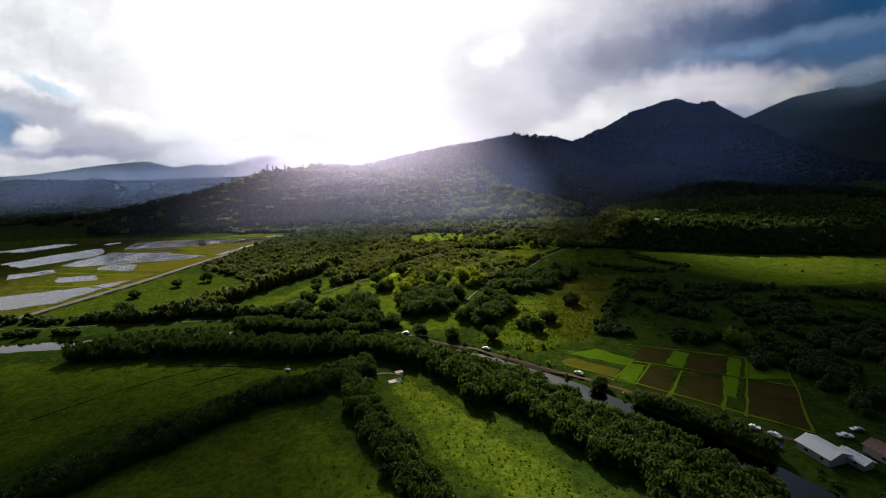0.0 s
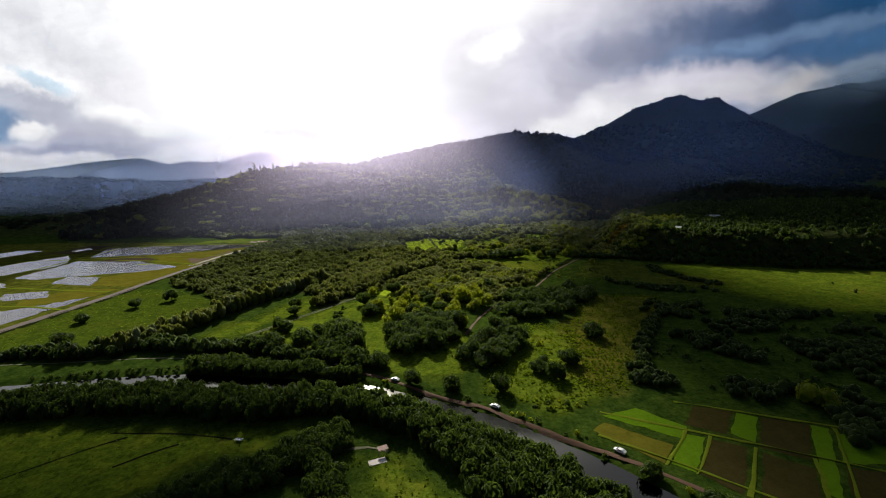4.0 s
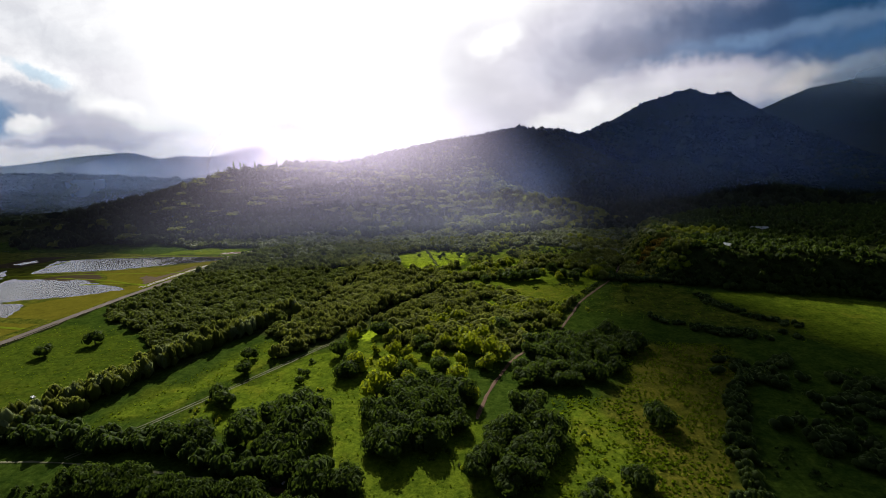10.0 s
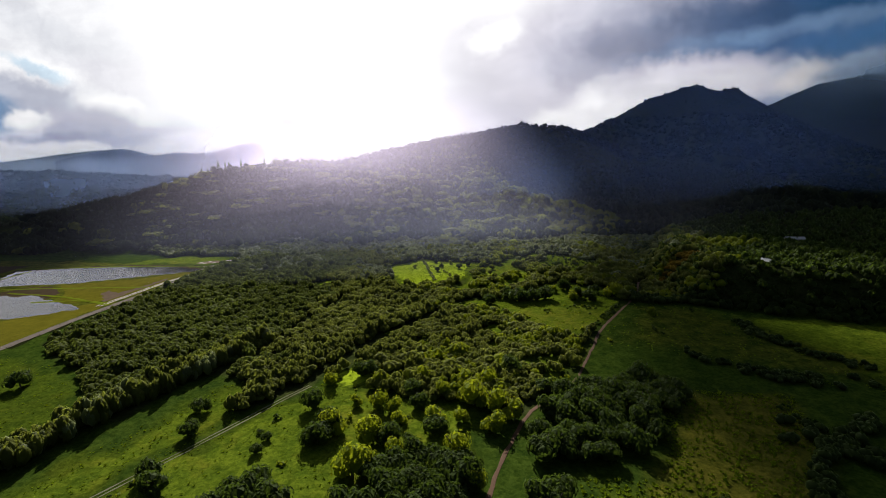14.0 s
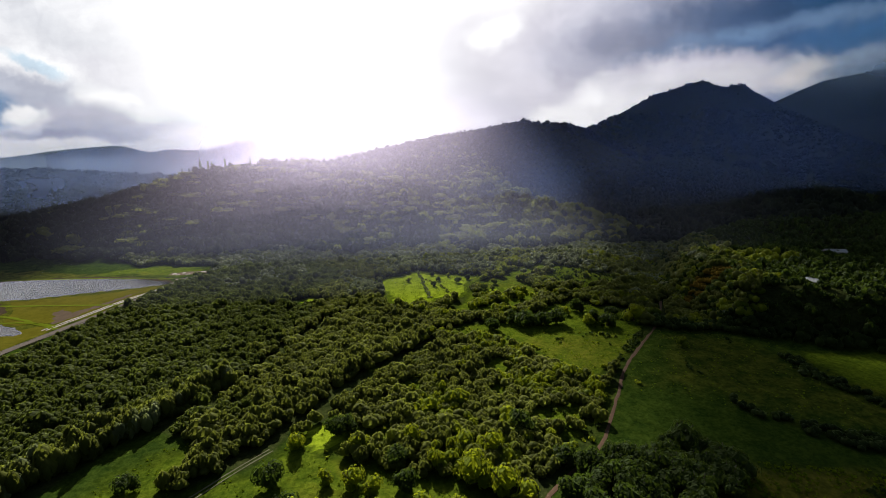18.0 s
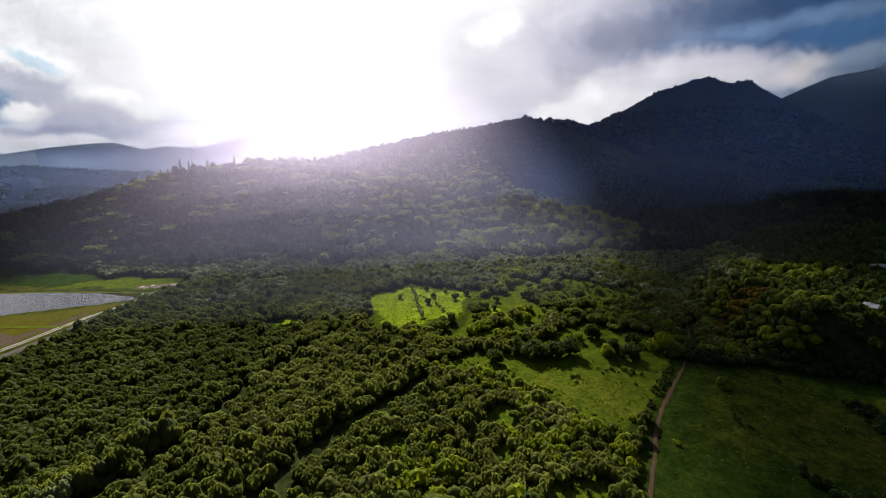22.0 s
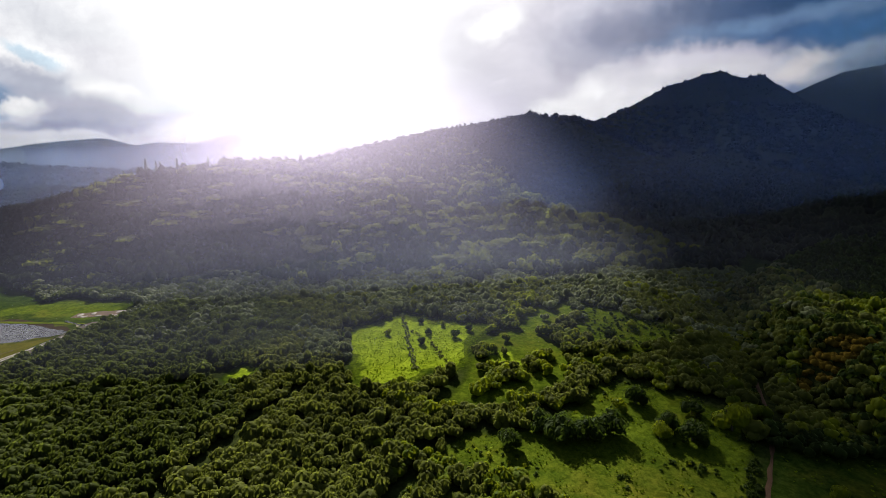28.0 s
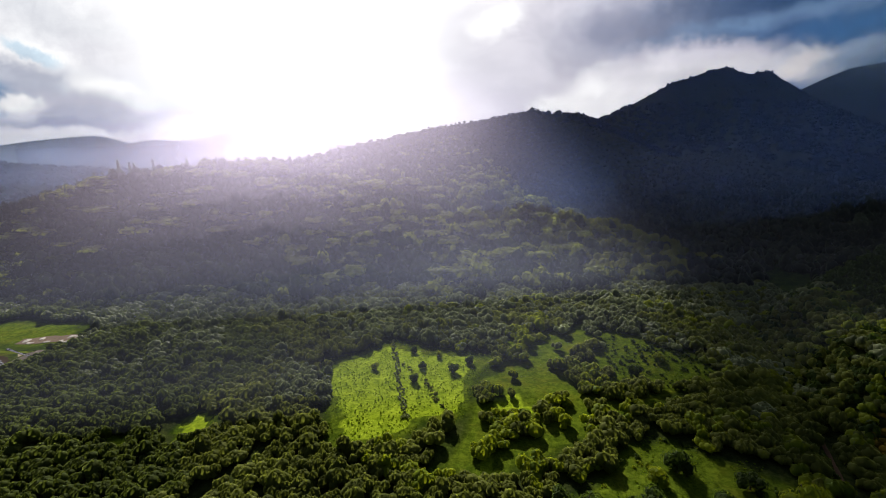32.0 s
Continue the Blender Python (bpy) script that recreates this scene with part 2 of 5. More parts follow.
mud = plain("paddy_mud", (0.036, 0.030, 0.009), 0.9, vary=0.4, scale=0.12, bump=0.4, spec=0.0)
taro_green = plain("paddy_green", (0.074, 0.140, 0.006), 0.9, vary=0.3, scale=0.3, bump=0.8, spec=0.0)
taro_gold = plain("paddy_gold", (0.088, 0.082, 0.010), 0.95, vary=0.45, scale=0.06, bump=0.6, spec=0.0)
bund = plain("bund_grass", (0.10, 0.13, 0.010), 0.95, vary=0.3, scale=0.5, bump=0.6, spec=0.0)
white_metal = plain("white_metal", (0.78, 0.79, 0.80), 0.45, vary=0.06, scale=0.5)
white_paint = plain("white_paint", (0.80, 0.80, 0.79), 0.4, vary=0.05)
grey_wall = plain("grey_wall", (0.35, 0.33, 0.31), 0.85, vary=0.15)
wood = plain("weathered_wood", (0.22, 0.17, 0.12), 0.85, vary=0.25, scale=2)
tyre_black = plain("tyre", (0.02, 0.02, 0.02), 0.8, vary=0.1)
steel = plain("steel", (0.5, 0.5, 0.5), 0.35, metal=0.9)
red_paint = plain("red_paint", (0.35, 0.05, 0.03), 0.35, vary=0.05)
blue_paint = plain("blue_paint", (0.05, 0.12, 0.35), 0.4, vary=0.08)
dull_metal = plain("dull_metal", (0.40, 0.41, 0.42), 0.6, vary=0.12, scale=0.6)
rust_roof = plain("rust_roof", (0.22, 0.12, 0.09), 0.7, vary=0.2, scale=0.8)
window_dark = plain("window_glass", (0.02, 0.025, 0.03), 0.08, vary=0.05, spec=0.6)


def make_water(name, base, rough, more):
    m, g = material(name)
    pos = g.add("ShaderNodeTexCoord").outputs["Object"]
    # slack and ruffled stretches
    ruffled = g.step(g.noise(g.add("ShaderNodeMapping", Vector=pos, Scale=(1.0, 0.35, 1.0)).outputs[0], 0.07, 4, 0.6, 0.8), 0.40, 0.62, rough, rough + more)
    # dark water under a mirror that grows towards the horizon
    mirror = g.add("ShaderNodeFresnel", IOR=1.333).outputs[0]
    b = g.add("ShaderNodeBsdfGlossy", Color=g.mix(mirror, base, (1.0, 1.0, 1.0)), Roughness=ruffled)
    return finish(m, g, b.outputs[0])


river_water = make_water("river_water", (0.035, 0.035, 0.025), 0.09, 0.03)
pond_water = make_water("pond_water", (0.035, 0.028, 0.024), 0.10, 0.10)


def make_ground():
    """Pasture, dry grass and forest floor, laid out by the 'cover' attribute (lush, dry, shrub) and broken up by noise."""
    m, g = material("ground")
    pos = g.add("ShaderNodeTexCoord").outputs["Object"]
    cover = g.attribute("cover")["Color"]
    lush, dry, shrub = g.add("ShaderNodeSeparateColor", Color=cover).outputs[:3]
    big, mid, fine = g.noise(pos, 0.018, 4), g.noise(pos, 0.12, 5, 0.6), g.noise(pos, 0.9, 4, 0.65)
    jag = g.maths("MULTIPLY", g.maths("SUBTRACT", mid, 0.5), 0.55)
    f1 = g.step(g.maths("MULTIPLY_ADD", mid, 0.6, g.maths("MULTIPLY", fine, 0.4)), 0.30, 0.70)
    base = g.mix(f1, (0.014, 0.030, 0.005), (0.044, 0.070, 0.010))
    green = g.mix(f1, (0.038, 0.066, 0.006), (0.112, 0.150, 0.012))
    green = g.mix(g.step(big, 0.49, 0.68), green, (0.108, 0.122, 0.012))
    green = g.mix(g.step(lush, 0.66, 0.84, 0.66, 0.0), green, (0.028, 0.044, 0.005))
    green = g.mix(g.step(lush, 0.95, 1.0), green, g.mix(f1, (0.16, 0.23, 0.010), (0.30, 0.385, 0.026)))
    brown = g.mix(f1, (0.050, 0.058, 0.007), (0.138, 0.126, 0.018))
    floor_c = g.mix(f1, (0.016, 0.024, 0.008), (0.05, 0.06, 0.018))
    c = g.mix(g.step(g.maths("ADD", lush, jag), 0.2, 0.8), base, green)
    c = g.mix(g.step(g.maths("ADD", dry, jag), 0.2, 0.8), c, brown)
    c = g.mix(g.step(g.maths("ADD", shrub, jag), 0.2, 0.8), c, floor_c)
    clump = g.noise(pos, 0.42, 4, 0.6, 0.4)
    c = g.mix(1.0, c, g.mix(g.step(clump, 0.36, 0.60), (0.66, 0.70, 0.64), (1.08, 1.07, 1.04)), "MULTIPLY")
    b = g.add("ShaderNodeBsdfPrincipled", Base_Color=c, Roughness=1.0)
    b.inputs["Specular IOR Level"].default_value = 0.0
    h = g.maths("ADD", g.maths("MULTIPLY_ADD", fine, 0.4, mid), g.maths("MULTIPLY", clump, 0.5))
    g.put(b, "Normal", g.add("ShaderNodeBump", Strength=0.6, Distance=0.8, Height=h).outputs[0])
    return finish(m, g, b.outputs[0])


ground_mat = make_ground()


def make_veil(name, colour, most, facing):
    """A veil of painted glow, haze or cloud for a sheet: mostly clear, lit through from behind, thick where the 'tint'
    attribute and the noise say.
    """
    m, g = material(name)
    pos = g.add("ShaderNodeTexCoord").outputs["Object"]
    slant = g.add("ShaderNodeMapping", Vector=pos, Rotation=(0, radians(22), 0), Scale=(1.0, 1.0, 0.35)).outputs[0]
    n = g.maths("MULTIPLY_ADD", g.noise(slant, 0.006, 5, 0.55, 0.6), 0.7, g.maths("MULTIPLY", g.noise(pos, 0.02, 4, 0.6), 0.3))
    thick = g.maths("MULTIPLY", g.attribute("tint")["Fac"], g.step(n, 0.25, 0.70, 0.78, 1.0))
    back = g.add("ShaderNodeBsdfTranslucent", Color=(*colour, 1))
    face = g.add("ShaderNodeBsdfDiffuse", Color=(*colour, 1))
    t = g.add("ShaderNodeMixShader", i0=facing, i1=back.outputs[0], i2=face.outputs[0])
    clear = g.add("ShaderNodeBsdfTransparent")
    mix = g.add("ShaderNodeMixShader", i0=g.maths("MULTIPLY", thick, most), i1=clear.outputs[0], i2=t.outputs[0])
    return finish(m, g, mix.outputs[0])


glow_haze = make_veil("mist", (0.82, 0.74, 1.0), 0.95, 0.1)
haze_blue = make_veil("blue_haze", (0.20, 0.36, 0.90), 0.24, 0.1)
shade_haze = make_veil("shade_haze", (0.06, 0.12, 0.16), 0.30, 0.1)
rain_cloud = make_veil("rain_cloud", (0.17, 0.25, 0.34), 0.95, 0.1)
haze_far = make_veil("far_haze", (0.46, 0.62, 1.0), 0.34, 0.1)


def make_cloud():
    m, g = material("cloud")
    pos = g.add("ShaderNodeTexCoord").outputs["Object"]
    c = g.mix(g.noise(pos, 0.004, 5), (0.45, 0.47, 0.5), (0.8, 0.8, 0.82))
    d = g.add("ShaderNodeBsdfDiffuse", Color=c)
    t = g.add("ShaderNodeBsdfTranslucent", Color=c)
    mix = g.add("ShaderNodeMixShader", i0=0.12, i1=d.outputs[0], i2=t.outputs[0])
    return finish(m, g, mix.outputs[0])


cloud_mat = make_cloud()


# ---- helpers of the place ----
def part(name, bm, mat, parent=None, label=""):
    me = bpy.data.meshes.new(name)
    bm.to_mesh(me)
    bm.free()
    me.materials.append(mat)
    ob = new(name, me)
    if parent is not None:
        ob.parent = parent
    return tagged(ob, label)


def np_mesh(name, V, F, mat, tint=None, parent=None, smooth=False):
    """One mesh from arrays: V (n, 3), F (m, 3 or 4), tint one number a vertex."""
    me = bpy.data.meshes.new(name)
    V, F = np.ascontiguousarray(V, np.float32), np.ascontiguousarray(F, np.int32)
    k = F.shape[1]
    me.vertices.add(len(V))
    me.vertices.foreach_set("co", V.ravel())
    me.loops.add(F.size)
    me.loops.foreach_set("vertex_index", F.ravel())
    me.polygons.add(len(F))
    me.polygons.foreach_set("loop_start", np.arange(0, F.size, k, dtype=np.int32))
    me.polygons.foreach_set("use_smooth", np.full(len(F), smooth))
    if tint is not None:
        me.attributes.new("tint", "FLOAT", "POINT").data.foreach_set("value", np.ascontiguousarray(tint, np.float32))
    me.update(calc_edges=True)
    me.materials.append(mat)
    ob = new(name, me)
    if parent is not None:
        ob.parent = parent
    return ob


def box(bm, x0, y0, z0, x1, y1, z1, bevel=0.0, m=None):
    got = bmesh.ops.create_cube(bm, size=1.0)["verts"]
    for v in got:
        v.co = Vector((x0 + (v.co.x + 0.5) * (x1 - x0), y0 + (v.co.y + 0.5) * (y1 - y0), z0 + (v.co.z + 0.5) * (z1 - z0)))
    if bevel:
        es = list({e for v in got for e in v.link_edges})
        bmesh.ops.bevel(bm, geom=es, offset=bevel, segments=2, affect="EDGES", profile=0.6)
    if m is not None:
        bmesh.ops.transform(bm, matrix=m, verts=bm.verts)
    return bm


def fbm(x, y, seed, octaves, size):
    """Smooth rolling noise, about -1 to 1, over arrays of x and y in metres."""
    r = np.random.RandomState(seed)
    v, a, s = 0 * x, 1.0, 1.0 / size
    for _ in range(octaves):
        for _ in range(5):
            th, ph, w = r.rand() * 6.283, r.rand() * 6.283, s * (0.7 + 0.6 * r.rand())
            v = v + a * np.sin((x * np.cos(th) + y * np.sin(th)) * w * 6.283 + ph + 1.3 * np.sin((x * np.sin(th) - y * np.cos(th)) * w * 4 + ph * 2)) / 5
        a, s = a * 0.5, s * 2.1
    return v


def near_line(X, Y, pts):
    """The distance of each (X, Y) to a line through pts, and how far along it (0 to 1)."""
    best, along = np.full(X.shape, 1e9), np.zeros(X.shape)
    n = len(pts) - 1
    for i, ((ax, ay), (bx, by)) in enumerate(zip(pts[:-1], pts[1:])):
        dx, dy = bx - ax, by - ay
        t = np.clip(((X - ax) * dx + (Y - ay) * dy) / (dx * dx + dy * dy), 0, 1)
        d = np.hypot(X - ax - t * dx, Y - ay - t * dy)
        along = np.where(d < best, (i + t) / n, along)
        best = np.minimum(best, d)
    return best, along


def inside(X, Y, poly):
    odd = np.zeros(X.shape, bool)
    for (ax, ay), (bx, by) in zip(poly, poly[1:] + poly[:1]):
        cut = (ay > Y) != (by > Y)
        odd ^= cut & (X < (bx - ax) * (Y - ay) / ((by - ay) or 1e-9) + ax)
    return odd


def soft_inside(X, Y, poly, edge):
    """1 inside a polygon, 0 outside, with a soft edge of that many metres."""
    d, _ = near_line(X, Y, poly + poly[:1])
    d = np.where(inside(X, Y, poly), d, -d)
    return np.clip(0.5 + d / edge, 0, 1)


# ---- the plan ----
RIVER = [(-420, 262), (-320, 262), (-267, 264), (-216, 268), (-173, 273), (-130, 273), (-84, 265), (-53, 259), (-32, 252), (-11, 241), (17, 224), (41, 204), (57, 188), (82, 158), (104, 126), (128, 84), (150, 42), (172, -20)]
LANE = [(-420, 300), (-288, 297), (-226, 299), (-168, 301), (-122, 295), (-62, 282), (-30, 267), (-8, 250), (18, 235), (40, 216), (66, 196), (90, 174), (114, 152), (150, 132), (210, 110)]
LEVEE = [(-330, 250), (-315, 308), (-307, 346), (-290, 424), (-276, 520), (-261, 596), (-253, 668), (-251, 694)]
PATH_W = [(-150, 302), (-127, 331), (-102, 365), (-80, 396), (-68, 412)]
TRACK_E = [(13, 320), (16, 331), (24, 351), (41, 382), (69, 410), (90, 447), (110, 482), (151, 535), (163, 556), (176, 582)]
BRIGHT = [(-59, 666), (-21, 697), (47, 668), (36, 640), (24, 606), (2, 590), (-39, 583)]
CLEAR_E = [(-4, 533), (41, 549), (70, 563), (105, 590), (150, 560), (143, 535), (113, 487), (84, 455), (70, 478), (50, 508)]
UPPER = [(105, 626), (118, 704), (155, 678), (170, 636), (144, 626)]
EAST = [(92, 452), (150, 530), (205, 518), (206, 470), (235, 420), (230, 380), (180, 400), (130, 440)]
FAR_EAST = [(204, 482), (250, 488), (330, 455), (420, 420), (420, 330), (260, 335), (235, 355), (206, 440)]
DRY = [(60, 262), (76, 330), (110, 398), (165, 389), (150, 350), (125, 318), (95, 276), (85, 250), (70, 240)]
TUSSOCK = [(15, 250), (35, 300), (50, 340), (75, 335), (86, 300), (82, 262), (66, 240), (46, 228)]
SOUTH_E = [(90, 250), (155, 372), (240, 340), (330, 300), (300, 240), (170, 235)]
GLADE = [(-72, 405), (-48, 436), (-38, 410), (-18, 396), (14, 392), (14, 340), (20, 300), (8, 258), (-26, 270), (-62, 286), (-104, 318), (-126, 330)]
STRIP = [(-152, 318), (-130, 332), (-104, 366), (-92, 384), (-100, 425), (-116, 412), (-150, 352), (-166, 322)]
WEST = [(-312, 312), (-286, 440), (-270, 462), (-240, 452), (-205, 430), (-170, 392), (-185, 345), (-205, 312)]
HOME_W = [(-330, 245), (-198, 240), (-60, 226), (-95, 192), (-165, 140), (-260, 120), (-420, 200)]
HOME_M = [(-56, 180), (-70, 192), (-160, 120), (-160, 60), (10, 60), (-6, 118)]
HOME_E = [(-40, 206), (-12, 206), (16, 168), (50, 122), (85, 60), (20, 60), (8, 120), (-20, 160)]
ORCHARD = [(-40, 402), (20, 394), (66, 412), (92, 455), (60, 500), (0, 522), (-30, 470)]
TARO_EAST = [(50, 216), (96, 244), (172, 212), (140, 145), (108, 160)]
DRY_E = [(40, 512), (66, 482), (84, 456), (128, 505), (122, 528), (80, 532), (52, 528)]
THICKET_E = [(0, 562), (60, 572), (110, 600), (172, 640), (150, 722), (60, 700), (34, 640)]
LITTLE = [(-104, 606, 13), (-134, 594, 8), (-46, 422, 11), (48, 612, 9), (33, 570, 8), (-33, 480, 4)]
END_GRASS = [(-372, 713), (-334, 704), (-315, 707), (-271, 695), (-262, 696), (-240, 702), (-236, 722), (-262, 742), (-323, 752)]
TARO_LAND = [(-560, 330), (-316, 318), (-292, 425), (-262, 596), (-254, 690), (-330, 706), (-420, 735), (-620, 770), (-820, 740)]
WOODS = [(-262, 478), (-240, 462), (-205, 436), (-168, 394), (-150, 386), (-132, 432), (-104, 420), (-92, 386), (-72, 407), (-48, 438), (-40, 410), (-18, 396), (18, 392), (41, 384), (69, 412), (92, 452), (112, 484), (151, 535), (205, 520), (225, 540), (260, 640), (300, 800), (-420, 800), (-330, 745), (-252, 744), (-232, 700), (-250, 690)]

RIDGES = [
    ([(-760, 830, 6), (-620, 850, 28), (-480, 880, 62), (-417, 900, 74), (-355, 960, 92), (-290, 990, 97), (-231, 1070, 104), (-197, 1110, 103), (-159, 1160, 114), (-94, 1230, 131), (-45, 1290, 144), (22, 1350, 155), (98, 1420, 166), (166, 1490, 181), (221, 1540, 190), (321, 1620, 188), (439, 1800, 188), (575, 2050, 180), (683, 2172, 178)], 430, 1.15),
    ([(683, 2172, 178), (737, 2176, 232), (847, 2185, 288), (902, 2190, 319), (987, 2195, 339), (1056, 2200, 359), (1100, 2205, 371), (1159, 2220, 352), (1217, 2235, 344)], 800, 1.4),
    ([(1217, 2235, 344), (1267, 2250, 356), (1301, 2260, 357), (1325, 2265, 330), (1372, 2275, 324), (1440, 2285, 292), (1502, 2280, 228), (1559, 2230, 168), (1656, 2130, 95), (1772, 2000, 20)], 520, 1.2),
    ([(166, 1490, 176), (120, 1280, 112), (84, 1120, 78), (76, 1030, 62), (118, 970, 50), (168, 915, 36), (212, 868, 18), (240, 838, 5)], 190, 1.0),
    ([(76, 1030, 56), (20, 900, 26), (-20, 830, 6)], 130, 1.0),
    ([(330, 1620, 185), (400, 1350, 120), (420, 1120, 62), (400, 960, 24), (380, 880, 5)], 260, 1.2),
    ([(1100, 2205, 355), (900, 1800, 200), (720, 1400, 110), (600, 1080, 55), (540, 860, 12)], 420, 1.2),
    ([(-100, 1225, 120), (-140, 1000, 76), (-150, 860, 30), (-150, 790, 5)], 190, 1.1),
    ([(-294, 990, 92), (-330, 880, 45), (-340, 800, 10)], 170, 1.1),
]
FAR_RIDGES = [
    ([(-3800, 3300, 110), (-3293, 3700, 140), (-3034, 3700, 162), (-2817, 3700, 188), (-2518, 3700, 208), (-2339, 3700, 216), (-2269, 3700, 184), (-2147, 3700, 155), (-1974, 3700, 178), (-1806, 3700, 165), (-1679, 3700, 165), (-1591, 3700, 192), (-1460, 3700, 226), (-1292, 3700, 220), (-1000, 3700, 200), (-700, 3700, 120)], 800, 1.2),
    ([(-3500, 2100, 40), (-2500, 2200, 80), (-1900, 2100, 100), (-1400, 2000, 80), (-1100, 1900, 60), (-800, 1700, 30)], 600, 1.1),
    ([(1750, 2960, 200), (1905, 2900, 338), (2152, 2900, 440), (2400, 2900, 480), (2700, 2850, 520), (3300, 2700, 600)], 950, 1.2),
]
BLUFF = [(200, 528), (232, 512), (290, 482), (420, 450), (620, 420), (900, 600), (600, 820), (380, 800), (300, 740), (236, 690), (198, 592)]


def height(X, Y):
    X, Y = np.asarray(X, float), np.asarray(Y, float)
    h = np.zeros_like(X)
    for pts, width, power in RIDGES + FAR_RIDGES:
        for (ax, ay, az), (bx, by, bz) in zip(pts[:-1], pts[1:]):
            dx, dy = bx - ax, by - ay
            t = np.clip(((X - ax) * dx + (Y - ay) * dy) / (dx * dx + dy * dy), 0, 1)
            d = np.hypot(X - ax - t * dx, Y - ay - t * dy)
            h = np.maximum(h, (az + t * (bz - az)) * np.clip(1 - d / width, 0, 1) ** power)
    h = h + fbm(X, Y, 3, 4, 260.0) * np.minimum(h, 60) * np.clip(1.6 - h / 110, 0.12, 1) * 0.14 + np.abs(fbm(X, Y, 5, 4, 80.0)) * np.clip(h - 230, 0, 60) * 0.08
    foot = np.clip((Y - (765 + 20 * np.sin(X / 130.0))) / 210, 0, 1)
    h = np.maximum(h, 0) * foot * foot * (3 - 2 * foot)
    s = soft_inside(X, Y, BLUFF, 32.0)
    h = np.maximum(h, 26 * s * s * (3 - 2 * s))
    d, _ = near_line(X, Y, RIVER)
    cut = np.clip((9.5 - d) / 4, 0, 1)
    h = h - 2.2 * cut * (h < 3)
    d, along = near_line(X, Y, LEVEE)
    h = h + 0.9 * np.clip((6.5 - d) / 3, 0, 1) * (Y < 690)
    level = np.maximum(soft_inside(X, Y, TARO_LAND, 10.0), soft_inside(X, Y, TARO_EAST, 8.0))
    return h + 0.35 * fbm(X, Y, 8, 3, 60.0) * (h > -0.5) * (h < 3) * (1 - level)


def spread(lo, hi, fine0, fine1, step, growth=1.09):
    """Grid lines: even steps between fine0 and fine1, growing outwards."""
    g = list(np.arange(fine0, fine1 + 0.1, step))
    s, a = step, fine0
    while a > lo:
        s = min(s * growth, 60)
        a -= s
        g.insert(0, a)
    s, a = step, fine1
    while a < hi:
        s = min(s * growth, 45)
        a += s
        g.append(a)
    return np.array(g)


def build_ground():
    xs, ys = spread(-4600, 4600, -340, 270, 4.0), spread(-900, 4700, 60, 800, 4.0, 1.06)
    # closer lines along the summit ridge
    xs, ys = np.unique(np.concatenate([xs, np.arange(690, 1560, 13.0)])), np.unique(np.concatenate([ys, np.arange(806, 1680, 12.0), np.arange(2164, 2300, 12.0)]))
    X, Y = np.meshgrid(xs, ys)
    Z = height(X, Y)
    n, m = len(xs), len(ys)
    i = np.arange((m - 1) * n).reshape(m - 1, n)[:, :-1].ravel()
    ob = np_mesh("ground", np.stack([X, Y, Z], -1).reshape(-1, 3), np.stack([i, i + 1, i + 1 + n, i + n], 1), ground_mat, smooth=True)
    x, y = X.ravel(), Y.ravel()
    x, y = x + 7 * fbm(x, y, 121, 3, 45.0), y + 7 * fbm(x, y, 122, 3, 45.0)
    lush = np.zeros(x.shape)
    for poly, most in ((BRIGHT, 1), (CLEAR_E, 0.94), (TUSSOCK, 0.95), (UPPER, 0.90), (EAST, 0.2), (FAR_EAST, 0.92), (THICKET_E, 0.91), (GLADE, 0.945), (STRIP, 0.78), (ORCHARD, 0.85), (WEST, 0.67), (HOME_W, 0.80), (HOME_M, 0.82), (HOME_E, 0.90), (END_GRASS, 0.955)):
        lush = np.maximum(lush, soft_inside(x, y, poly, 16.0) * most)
    for cx, cy, r in LITTLE:
        lush = np.maximum(lush, np.clip((r + 4 - np.hypot(x - cx, y - cy)) / 5, 0, 1))
    dry = np.maximum.reduce([np.maximum(soft_inside(x, y, DRY, 24.0), soft_inside(x, y, DRY_E, 34.0) * 0.55) * 0.8, soft_inside(x, y, EAST, 40.0) * 0.42, soft_inside(x, y, TARO_LAND, 12.0) * 0.52])
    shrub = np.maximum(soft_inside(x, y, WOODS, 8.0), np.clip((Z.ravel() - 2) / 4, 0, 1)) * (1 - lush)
    cover = np.stack([lush, dry, shrub, np.ones_like(x)], 1).astype(np.float32)
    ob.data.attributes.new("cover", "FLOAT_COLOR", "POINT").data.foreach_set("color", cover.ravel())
    tagged(ob, "green valley floor of pasture and woodland rising into steep mountains", "ground", kind="structure")
    return ob


ground = build_ground()


